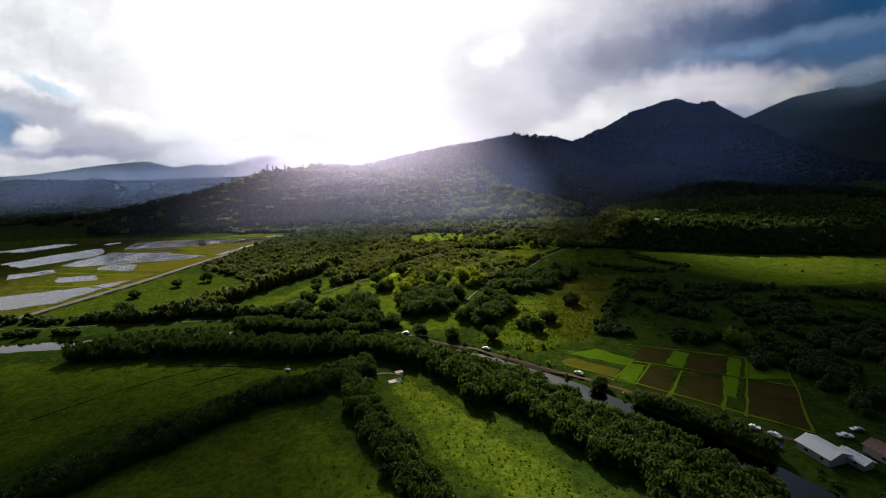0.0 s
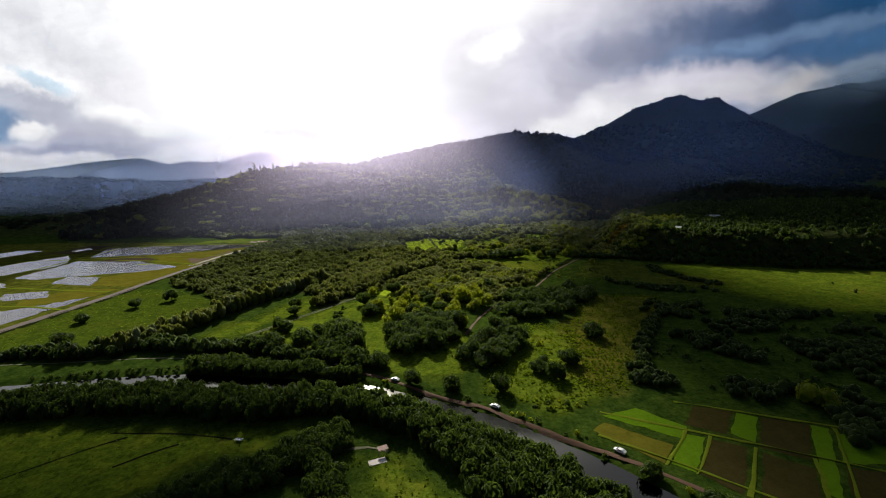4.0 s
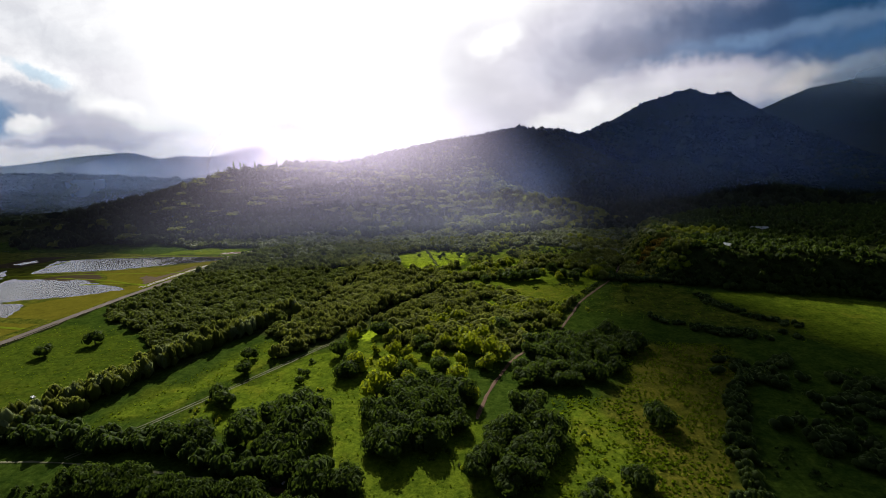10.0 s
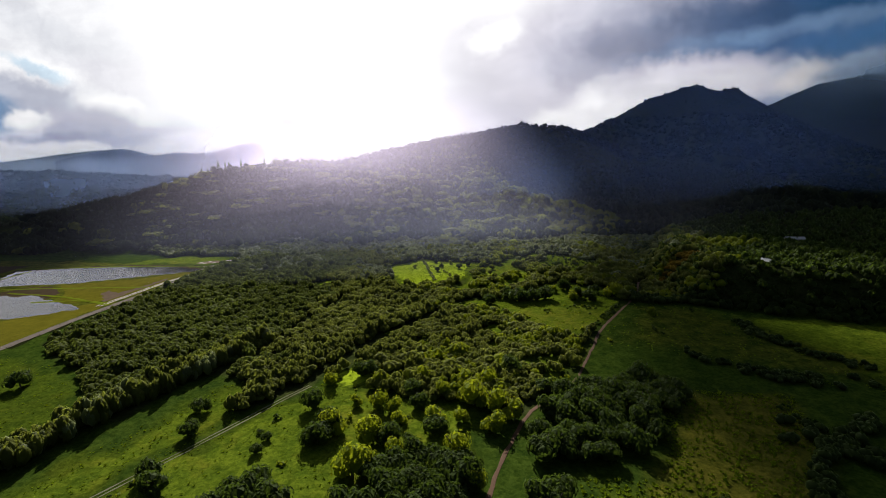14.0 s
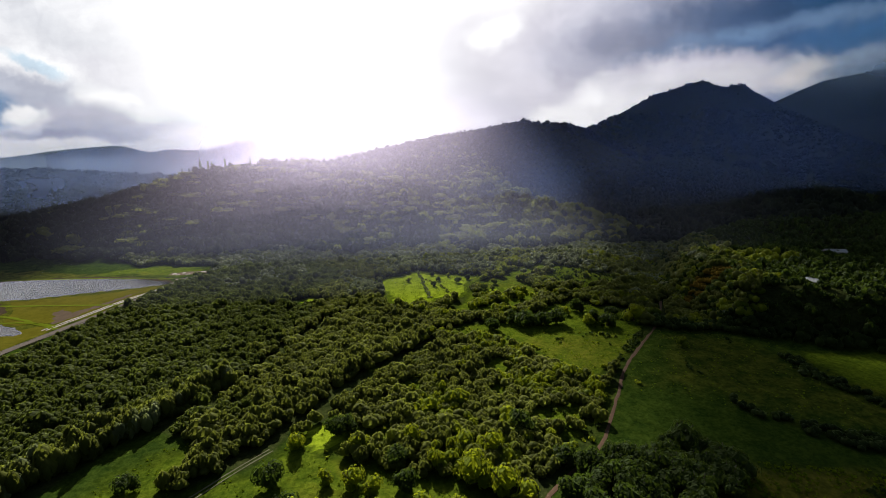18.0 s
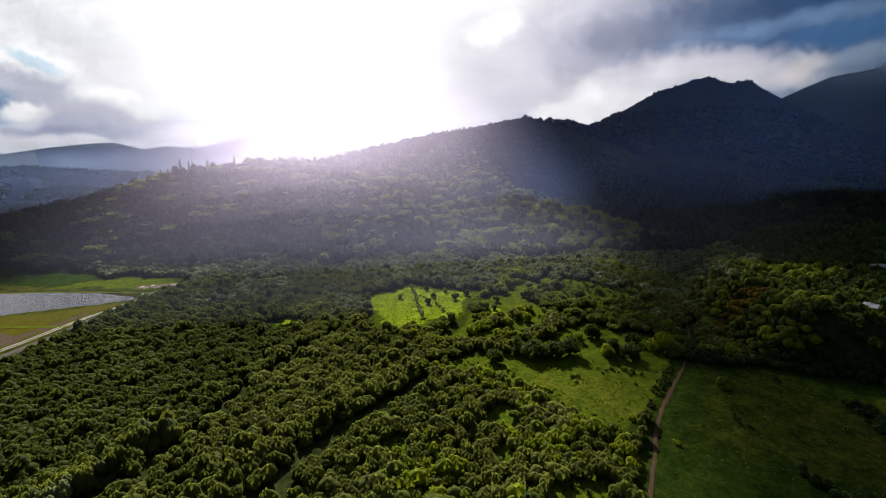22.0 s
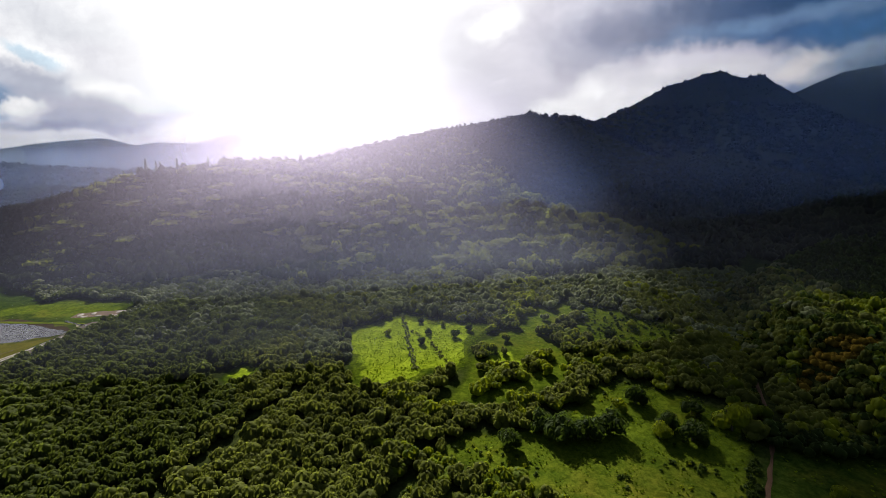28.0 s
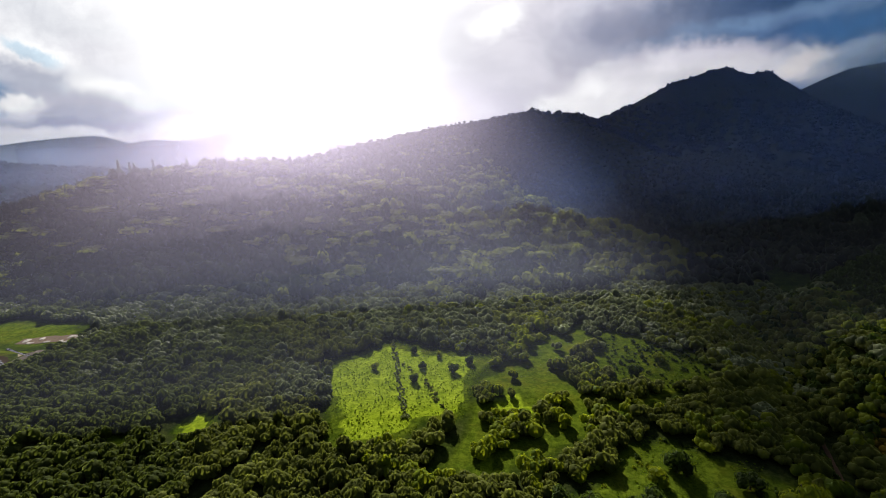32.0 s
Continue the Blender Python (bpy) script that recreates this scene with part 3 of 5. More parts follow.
# ---- shading cloud deck, haze and cloud sheets ----
def build_shade_deck():
    """An unseen broken cloud deck high up, added to shade mountains and fields, with gaps through which the sun reaches
    the valley.
    """
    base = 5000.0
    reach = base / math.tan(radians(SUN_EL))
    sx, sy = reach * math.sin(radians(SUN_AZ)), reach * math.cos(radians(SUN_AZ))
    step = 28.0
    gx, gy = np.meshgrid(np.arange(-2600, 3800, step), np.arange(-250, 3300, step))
    # openings outlined on the ground that is to be sunlit
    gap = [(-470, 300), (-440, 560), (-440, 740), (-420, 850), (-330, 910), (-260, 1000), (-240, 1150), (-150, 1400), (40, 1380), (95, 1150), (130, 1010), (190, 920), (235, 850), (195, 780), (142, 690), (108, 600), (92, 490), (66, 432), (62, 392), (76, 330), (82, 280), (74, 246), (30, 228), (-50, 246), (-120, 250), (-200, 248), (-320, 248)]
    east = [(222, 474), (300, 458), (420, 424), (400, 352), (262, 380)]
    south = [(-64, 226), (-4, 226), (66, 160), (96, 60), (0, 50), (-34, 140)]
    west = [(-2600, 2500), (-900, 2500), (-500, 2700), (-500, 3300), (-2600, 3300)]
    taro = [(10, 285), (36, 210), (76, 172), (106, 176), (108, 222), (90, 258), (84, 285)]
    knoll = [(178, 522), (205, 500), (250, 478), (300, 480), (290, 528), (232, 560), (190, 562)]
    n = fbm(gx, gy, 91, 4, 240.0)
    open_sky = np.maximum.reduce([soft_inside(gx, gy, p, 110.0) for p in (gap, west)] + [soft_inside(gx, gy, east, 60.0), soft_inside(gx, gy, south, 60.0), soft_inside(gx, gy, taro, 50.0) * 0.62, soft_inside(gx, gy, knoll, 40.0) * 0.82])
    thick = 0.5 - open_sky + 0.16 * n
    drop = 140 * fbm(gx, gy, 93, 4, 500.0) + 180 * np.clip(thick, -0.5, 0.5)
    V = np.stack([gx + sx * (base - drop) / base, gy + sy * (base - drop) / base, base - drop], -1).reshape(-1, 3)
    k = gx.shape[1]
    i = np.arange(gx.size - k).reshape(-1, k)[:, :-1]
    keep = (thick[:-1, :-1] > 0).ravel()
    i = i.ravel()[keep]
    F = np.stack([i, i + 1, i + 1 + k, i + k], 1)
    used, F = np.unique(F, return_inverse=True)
    ob = np_mesh("shade_deck", V[used], F.reshape(-1, 4), cloud_mat, smooth=True)
    tagged(ob, "unseen broken cloud deck added to shade the mountains and fields", "cloud", kind="stuff")


def veil_sheet(name, x0, x1, y, z0, z1, mid, spread_x, low, high, mat, label, bow=0.0, end=0.2):
    """A hanging sheet that paints haze, glare or cloud: thickest at mid, fading to both sides and between low and high.
    """
    X, Z = np.meshgrid(np.linspace(x0, x1, 60), np.linspace(z0, z1, 24))
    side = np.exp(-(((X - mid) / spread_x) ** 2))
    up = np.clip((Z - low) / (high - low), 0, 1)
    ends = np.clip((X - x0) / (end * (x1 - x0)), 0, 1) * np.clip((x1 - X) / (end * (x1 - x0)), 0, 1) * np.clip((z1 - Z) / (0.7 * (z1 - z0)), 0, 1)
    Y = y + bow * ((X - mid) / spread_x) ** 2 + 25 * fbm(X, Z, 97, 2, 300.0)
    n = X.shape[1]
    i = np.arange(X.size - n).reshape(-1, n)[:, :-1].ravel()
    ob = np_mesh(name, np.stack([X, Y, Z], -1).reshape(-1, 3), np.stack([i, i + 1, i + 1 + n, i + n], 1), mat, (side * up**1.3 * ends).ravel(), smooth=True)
    return tagged(ob, label, "mist", kind="stuff")


def glow_curtain(back, thick, seed):
    """One thin curtain that paints the hazy sun glow before the crest of the hill: it follows the crest at a distance,
    clear at the treetops and at its upper edge.
    """
    xs, up = np.arange(-760, 660, 14.0), np.linspace(0, 1, 18)
    X, U = np.meshgrid(xs, up)
    crest = np.interp(xs, [-760, -620, -480, -294, -100, 40, 180, 330, 660], [830, 850, 890, 950, 1000, 1000, 1000, 1010, 1030])
    peak = np.interp(xs, [-760, -620, -480, -294, -100, 40, 180, 330, 660], [10, 30, 68, 98, 122, 138, 148, 150, 150])
    top = peak + 75
    Y = (crest - back)[None] + 16 * fbm(X, 0 * X + back, seed, 2, 260.0) + 30 * U
    Z = height(X[0], Y[0])
    for _ in range(6):
        Z[1:-1] = (Z[:-2] + Z[1:-1] + Z[2:]) / 3
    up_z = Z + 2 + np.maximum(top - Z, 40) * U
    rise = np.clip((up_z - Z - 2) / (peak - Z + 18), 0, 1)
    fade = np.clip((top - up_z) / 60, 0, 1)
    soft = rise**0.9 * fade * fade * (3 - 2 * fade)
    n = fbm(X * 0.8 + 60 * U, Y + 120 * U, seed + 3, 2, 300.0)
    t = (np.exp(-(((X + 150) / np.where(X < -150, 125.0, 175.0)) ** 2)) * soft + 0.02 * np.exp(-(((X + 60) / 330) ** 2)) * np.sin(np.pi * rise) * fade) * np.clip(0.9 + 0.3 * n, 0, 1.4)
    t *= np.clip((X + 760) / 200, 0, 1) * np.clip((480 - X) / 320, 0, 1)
    k = X.shape[1]
    i = np.arange(X.size - k).reshape(-1, k)[:, :-1].ravel()
    V = np.stack([X, Y, up_z], -1).reshape(-1, 3)
    ob = np_mesh("mist", V, np.stack([i, i + 1, i + 1 + k, i + k], 1), glow_haze, np.clip(t * thick, 0, 1).ravel(), smooth=True)
    return tagged(ob, "thin sheet painting the hazy sun glow over the wooded hillside", "mist", "drifting mist", "stuff")


build_shade_deck()
# stacked curtains add the glow that brightens hillside and crest
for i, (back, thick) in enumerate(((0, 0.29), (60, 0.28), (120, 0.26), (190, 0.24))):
    glow_curtain(back, thick, 140 + i)
# distance haze put in as tinted sheets before mountain and far hills
veil_sheet("mist", -60, 3000, 960, 0, 420, 320, 420, 0, 70, haze_blue, "sheet tinting the shaded mountain with dim blue haze", 0)
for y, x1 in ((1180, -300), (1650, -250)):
    veil_sheet("mist", -3300, x1, y, 5, 260, -800, 900, 0, 40, haze_far, "sheet painting pale blue haze over the western valley", 0, 0.08)
veil_sheet("mist", -3600, -300, 2700, 10, 420, -1500, 1400, -120, 140, haze_far, "sheet painting pale blue haze before the far hills", 0)
veil_sheet("mist", 1500, 4200, 2640, 20, 900, 2500, 900, 300, 430, rain_cloud, "grey cloud hanging over the far mountain", 0)
# dim haze painted by a dark sheet, setting the peak off from behind
veil_sheet("mist", 1250, 4200, 2480, -20, 620, 2400, 1100, -100, 120, shade_haze, "dark sheet painting dim haze behind the peak", 0)
# glare painted over the far ridge by a bright sheet
veil_sheet("mist", -2300, 300, 3000, 20, 520, -900, 480, -200, 60, glow_haze, "sheet painting the bright glare under the hidden sun", 0)
# two faint sheets paint distance haze and brighten the far woods
thin_haze = make_veil("thin_haze", (0.62, 0.68, 1.0), 1.0, 0.1)
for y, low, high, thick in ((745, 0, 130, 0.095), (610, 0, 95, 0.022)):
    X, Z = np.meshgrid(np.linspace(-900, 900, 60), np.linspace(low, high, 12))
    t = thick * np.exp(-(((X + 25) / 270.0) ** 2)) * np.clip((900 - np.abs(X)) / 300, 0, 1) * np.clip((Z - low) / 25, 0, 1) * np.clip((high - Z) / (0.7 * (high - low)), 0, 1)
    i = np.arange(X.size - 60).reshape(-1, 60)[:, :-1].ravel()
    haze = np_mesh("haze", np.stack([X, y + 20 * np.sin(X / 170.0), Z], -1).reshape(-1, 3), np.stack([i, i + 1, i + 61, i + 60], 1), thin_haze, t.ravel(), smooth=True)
    tagged(haze, "sheet painting faint blue haze over the valley woods", "haze", kind="stuff")


def ribbon(name, pts, half, mat, lift, wobble=0.4, seed=1, rises=True):
    """A strip of ground along a line: three quads across, with ragged edges, on the ground."""
    pts = [Vector((x, y, 0)) for x, y in pts]
    r = random.Random(seed)
    line = []
    for i, (a, b) in enumerate(zip(pts[:-1], pts[1:])):
        before, after = pts[max(i - 1, 0)], pts[min(i + 2, len(pts) - 1)]
        k = max(2, int((b - a).length / 5))
        for j in range(k):
            t = j / k
            line.append(0.5 * ((2 * a) + (b - before) * t + (2 * before - 5 * a + 4 * b - after) * t * t + (3 * a - before - 3 * b + after) * t**3))
    line.append(pts[-1])
    V = []
    for i, p in enumerate(line):
        way = (line[min(i + 1, len(line) - 1)] - line[max(i - 1, 0)]).normalized()
        side = Vector((way.y, -way.x, 0))
        for s in (-1, -0.4, 0.4, 1):
            V.append(p + side * (s * half + r.uniform(-wobble, wobble) * abs(s)))
    V = np.array([tuple(v) for v in V])
    V[:, 2] = (height(V[:, 0], V[:, 1]) if rises else 0) + lift
    V[1::4, 2] += 0.06
    V[2::4, 2] += 0.06
    F = [(4 * i + k, 4 * i + k + 1, 4 * i + k + 5, 4 * i + k + 4) for i in range(len(line) - 1) for k in range(3)]
    return np_mesh(name, V, np.array(F), mat, smooth=True)


def sheet(name, poly, z, mat, rough=0.8, seed=0, step=7.0):
    """A flat sheet with an uneven outline, through the corners given."""
    r = random.Random(seed)
    bm = bmesh.new()
    ring = []
    for (ax, ay), (bx, by) in zip(poly, poly[1:] + poly[:1]):
        k = max(1, int(math.hypot(bx - ax, by - ay) / step))
        for j in range(k):
            t = j / k
            w = rough if j else rough * 0.4
            ring.append(bm.verts.new((ax + (bx - ax) * t + r.uniform(-w, w), ay + (by - ay) * t + r.uniform(-w, w), z)))
    bmesh.ops.triangulate(bm, faces=[bm.faces.new(ring)])
    bmesh.ops.recalc_face_normals(bm, faces=bm.faces)
    for f in bm.faces:
        if f.normal.z < 0:
            f.normal_flip()
    return part(name, bm, mat)


# ---- water, roads and tracks ----
tagged(ribbon("river", RIVER, 7.2, river_water, -1.0, 0.5, 2, rises=False), "calm grey river winding between wooded banks", "river", kind="structure")
tagged(ribbon("grass_lane", LANE[:6], 0.35, gravel, 0.10, 0.4, 7), "overgrown grassy lane along the river bank", "road", kind="structure")
tagged(ribbon("dirt_lane", LANE[5:], 1.1, dirt, 0.10, 0.5, 3), "reddish dirt lane along the river bank", "road", kind="structure")
tagged(ribbon("levee_verge", LEVEE, 6.2, ditch_earth, 0.10, 0.8, 47), "dark overgrown verge of the levee road", "verge", kind="structure")
tagged(ribbon("levee_road", LEVEE, 3.7, levee_earth, 0.16, 0.4, 4), "straight dirt levee road beside flooded taro ponds", "road", kind="structure")
for i, off in enumerate((-0.85, 0.85)):
    tagged(ribbon("path_rut", [(x + off, y - 0.6 * off) for x, y in PATH_W], 0.32, gravel, 0.10, 0.15, 5 + i), "worn wheel rut of the farm path", "path", "path ruts", "structure")
tagged(ribbon("farm_track", TRACK_E, 0.8, dirt, 0.10, 0.4, 6), "narrow reddish farm track", "track", kind="structure")
for i, line in enumerate(([(-178, 177), (-170, 186), (-158, 200), (-146, 211), (-129, 223)], [(-138, 226), (-108, 224), (-85, 219)], [(-122, 204), (-114, 211), (-105, 217)])):
    tagged(ribbon("field_ditch", line, 0.55, ditch_earth, 0.06, 0.25, 90 + i), "dark overgrown ditch across the pasture", "ditch", "field ditches", "structure")

PONDS = [
    [(-542, 545), (-520, 600), (-490, 645), (-455, 600), (-450, 575), (-487, 515)],
    [(-449, 522), (-446, 605), (-400, 596), (-340, 578), (-294, 551), (-330, 531), (-362, 526), (-420, 512)],
    [(-384, 491), (-394, 522), (-352, 511), (-335, 478)],
    [(-399, 457), (-364, 464), (-346, 440), (-379, 434)],
    [(-372, 330), (-392, 386), (-345, 406), (-306, 438), (-320, 360)],
    [(-470, 690), (-412, 700), (-383, 702), (-345, 701), (-320, 696), (-304, 694), (-284, 686), (-256, 674), (-266, 667), (-284, 659), (-321, 648), (-362, 632), (-450, 628)],
    [(-640, 640), (-600, 700), (-560, 690), (-590, 630)],
    [(-470, 480), (-440, 500), (-420, 480), (-450, 455)],
]
for i, poly in enumerate(PONDS):
    tagged(sheet("pond", poly, 0.14, pond_water, 2.2, 20 + i, 5.0), "flooded taro pond mirroring the bright sky", "pond", "flooded ponds", "structure")
MUD = [
    [(-345, 560), (-372, 544), (-420, 590), (-400, 622), (-374, 622), (-350, 600)],
    [(-540, 660), (-520, 720), (-480, 716), (-490, 660)],
    [(-476, 692), (-412, 705), (-345, 706), (-304, 699), (-280, 690), (-253, 676), (-266, 670), (-300, 680), (-345, 690), (-412, 692), (-470, 684)],
]
for i, poly in enumerate(MUD):
    tagged(sheet("mud_flat", poly, 0.09, pond_mud, 2.0, 30 + i, 5.0), "drained dark muddy taro pond", "field", "drained ponds", "structure")
for i, poly in enumerate(([(-515, 680), (-505, 700), (-492, 690), (-500, 672)], [(-390, 580), (-372, 596), (-350, 584), (-368, 570)])):
    tagged(sheet("puddle", poly, 0.15, pond_water, 1.8, 36 + i, 3.0), "shallow puddle on the drained mud", "puddle", "puddles", "structure")
pale_gravel = plain("pale_gravel", (0.42, 0.38, 0.33), 0.9, vary=0.15, scale=0.4, bump=0.4)
for i, off in enumerate((-1.7, 1.5)):
    tagged(ribbon("levee_track", [(-283 + off, 556), (-276 + off, 586), (-271 + off, 612), (-265 + off, 634), (-257 + off, 652), (-249 + off, 668)], 0.7, pale_gravel, 0.24, 0.25, 52 + i), "pale gravel wheel track along the levee", "track", "levee tracks", "structure")
tagged(sheet("sand_corner", [(-256, 678), (-250, 672), (-239, 679), (-245, 691), (-264, 690)], 0.18, plain("sand", (0.30, 0.24, 0.17), 0.95, vary=0.2, scale=0.3, bump=0.4), 1.2, 58, 4.0), "bare sandy corner at the end of the ponds", "ground", kind="structure")
tagged(sheet("bare_earth", [(-308, 595), (-308, 604), (-292, 593), (-286, 610), (-278, 632), (-271, 652), (-274, 628), (-279, 604), (-287, 568)], 0.12, plain("bare_earth", (0.10, 0.075, 0.055), 0.95, vary=0.3, scale=0.15, bump=0.4, spec=0.0), 2.0, 59, 4.0), "bare brown earth beside the levee road", "ground", kind="structure")
GOLD = [
    [(-372, 627), (-311, 641), (-281, 656), (-250, 669), (-257, 650), (-270, 620), (-283, 572), (-326, 568), (-346, 602)],
    [(-335, 478), (-350, 512), (-300, 560), (-276, 570), (-290, 470)],
    [(-345, 410), (-362, 430), (-340, 470), (-298, 462), (-304, 440)],
]
for i, poly in enumerate(GOLD):
    tagged(sheet("taro_plot", poly, 0.07, taro_gold, 1.6, 40 + i), "golden-green taro plot between the ponds", "field", "taro plots beside the ponds", "structure")
for a, b in (((-560, 500), (-300, 452)), ((-560, 612), (-262, 610)), ((-455, 690), (-470, 500)), ((-400, 420), (-295, 400)), ((-400, 603), (-276, 558)), ((-352, 572), (-280, 564)), ((-480, 700), (-255, 690))):
    mid_p = ((a[0] + b[0]) / 2 + 4, (a[1] + b[1]) / 2 + 5)
    tagged(ribbon("bund", [a, mid_p, b], 1.5, bund, 0.26, 0.6, 50), "grassy earth bund between ponds", "bund", "bunds", "structure")
tagged(ribbon("levee_ditch", [(-262, 560), (-258, 600), (-252, 640), (-250, 668)], 1.0, pond_water, 0.12, 0.2, 51), "thin water ditch beside the levee road", "ditch", kind="structure")

tagged(ribbon("levee_ditch", [(-277, 697), (-267, 692), (-257, 687), (-248, 682), (-240, 679)], 0.9, pond_water, 0.30, 0.3, 53), "short water ditch at the end of the levee", "ditch", kind="structure")
tagged(ribbon("bare_earth", [(-280, 710), (-262, 711), (-246, 713), (-236, 716)], 5.5, plain("spoil_earth", (0.16, 0.12, 0.09), 0.95, vary=0.35, scale=0.2, bump=0.5, spec=0.0), 0.10, 1.8, 54), "bare brown earth under the gravel heaps", "ground", kind="structure")

# the taro patches by the river lane: corners and what grows there
PLOTS = [
    ([(57, 217), (63, 222), (83, 206), (75, 196)], taro_gold, "golden taro patch with earth bunds"),
    ([(64, 227), (80, 232), (94, 217), (88, 210)], taro_green, "bright green taro patch"),
    ([(77, 196), (90, 213), (97, 210), (83, 191)], taro_green, "narrow bright green taro patch"),
    ([(84, 190), (98, 209), (108, 203), (92, 180)], mud, "dark muddy fallow taro patch"),
    ([(97, 179), (112, 200), (123, 191), (108, 168)], mud, "brown fallow taro patch"),
    ([(113, 203), (126, 222), (141, 216), (125, 195)], mud, "olive-brown taro patch"),
    ([(117, 180), (141, 216), (146, 213), (120, 176)], taro_green, "long bright green taro strip"),
    ([(134, 193), (146, 210), (160, 206), (154, 191)], taro_green, "green taro patch"),
    ([(124, 178), (133, 191), (151, 186), (146, 172)], mud, "dark brown taro patch"),
    ([(115, 163), (123, 176), (145, 170), (132, 152)], mud, "dark brown fallow taro patch"),
    ([(94, 219), (104, 232), (118, 228), (106, 211)], mud, "mauve-brown flooded taro patch"),
    ([(108, 212), (119, 226), (125, 222), (113, 206)], taro_green, "bright green taro patch"),
]
for i, (poly, mat, words) in enumerate(PLOTS):
    tagged(sheet("taro_patch", poly, 0.09, mat, 0.45, 60 + i, 3.0), words, "field", "taro patches", "structure")
for i, (a, b) in enumerate((((58, 214), (132, 150)), ((64, 230), (152, 184)), ((98, 236), (162, 208)), ((75, 195), (92, 215)), ((83, 190), (99, 211)), ((93, 179), (111, 203)), ((109, 167), (127, 196)), ((115, 162), (148, 213)), ((132, 151), (162, 206)))):
    mid_p = ((a[0] + b[0]) / 2 + 0.6, (a[1] + b[1]) / 2)
    tagged(ribbon("bund", [a, mid_p, b], 0.55, bund, 0.22, 0.45, 80 + i), "grassy bund between taro patches", "bund", "bunds", "structure")


# ---- foliage ----
def ball(n_round, n_up):
    """Vertices and quads of a coarse ball of radius 1, poles pinched."""
    th = np.linspace(0, 2 * np.pi, n_round, endpoint=False)
    ph = np.linspace(-1.25, 1.35, n_up)
    V = np.stack([np.outer(np.cos(ph), np.cos(th)), np.outer(np.cos(ph), np.sin(th)), np.outer(np.sin(ph), np.ones(n_round))], -1).reshape(-1, 3)
    F = [(j * n_round + i, j * n_round + (i + 1) % n_round, (j + 1) * n_round + (i + 1) % n_round, (j + 1) * n_round + i) for j in range(n_up - 1) for i in range(n_round)]
    return V, np.array(F)


def crown(seed, lobes, leaves, leaf, core=(6, 4), tall=1.0, flat=0.75, full=0.76):
    """A crown about 1 across each way from the middle: uneven lobes, each a dark coarse heart hung with sprays of leaves."""
    r = np.random.RandomState(seed)
    bv, bf = ball(*core)
    VV, FF, n = [], [], 0
    mids, sizes = [], []
    for k in range(lobes):
        a, d = r.rand() * 6.283, 0.62 * np.sqrt(r.rand()) if k else 0.0
        s = 0.36 + 0.22 * r.rand() if k else 0.5
        mids.append((d * np.cos(a), d * np.sin(a), tall * (0.24 + 0.66 * (1 - d) * r.rand() + 0.06 * r.rand())))
        sizes.append(s)
    mids, sizes = np.array(mids), np.array(sizes)
    for c, s in zip(mids, sizes):
        v = bv * s * (full + 0.16 * r.rand(len(bv), 1)) * (1, 1, flat) + c
        VV.append(v)
        FF.append(bf + n)
        n += len(v)
    per = max(3, leaves // lobes)
    for c, s in zip(mids, sizes):
        d = r.normal(size=(per, 3))
        d[:, 2] = np.abs(d[:, 2]) * 0.9 - 0.28
        d /= np.linalg.norm(d, axis=1, keepdims=True)
        p = c + d * s * (1, 1, flat) * (0.92 + 0.22 * r.rand(per, 1))
        keep = np.ones(per, bool)
        for c2, s2 in zip(mids, sizes):
            keep &= np.linalg.norm((p - c2) / (1, 1, flat), axis=1) > s2 * 0.9
        p, d = p[keep], d[keep]
        k = len(p)
        face = d + r.normal(size=(k, 3)) * 0.12
        face /= np.linalg.norm(face, axis=1, keepdims=True)
        a = np.cross(face, r.normal(size=(k, 3)))
        a /= np.linalg.norm(a, axis=1, keepdims=True)
        b = np.cross(face, a)
        s1 = leaf * (0.6 + 0.8 * r.rand(k, 1))
        s2 = s1 * (0.55 + 0.4 * r.rand(k, 1))
        # a kite, bent along its length
        q = np.stack([p - a * s1, p + b * s2 * 0.8 + face * s1 * 0.12, p + a * s1 - face * s1 * 0.10, p - b * s2 * 0.8 + face * s1 * 0.12], 1).reshape(-1, 3)
        VV.append(q)
        FF.append(np.arange(4 * k).reshape(k, 4) + n)
        n += 4 * k
    return np.concatenate(VV), np.concatenate(FF)


def grow(name, places, kinds, mat, seed, parent=None):
    """Many crowns joined in one mesh. places: rows of x, y, z, radius, height factor, tint."""
    r = np.random.RandomState(seed)
    places = np.asarray(places, float)
    pick = r.randint(0, len(kinds), len(places))
    VV, FF, TT, n = [], [], [], 0
    for k, (v, f) in enumerate(kinds):
        p = places[pick == k]
        if not len(p):
            continue
        a = r.rand(len(p)) * 6.283
        c, s = np.cos(a)[:, None], np.sin(a)[:, None]
        R, H = p[:, 3:4], p[:, 3:4] * p[:, 4:5]
        out = np.stack([(v[None, :, 0] * c - v[None, :, 1] * s) * R + p[:, 0:1], (v[None, :, 0] * s + v[None, :, 1] * c) * R * (0.85 + 0.3 * r.rand(len(p), 1)) + p[:, 1:2], v[None, :, 2] * H + p[:, 2:3]], -1)
        VV.append(out.reshape(-1, 3))
        FF.append((f[None] + (np.arange(len(p)) * len(v))[:, None, None] + n).reshape(-1, 4))
        TT.append(np.repeat(p[:, 5], len(v)))
        n += out.shape[0] * out.shape[1]
    return np_mesh(name, np.concatenate(VV), np.concatenate(FF), mat, np.concatenate(TT), parent, smooth=True)


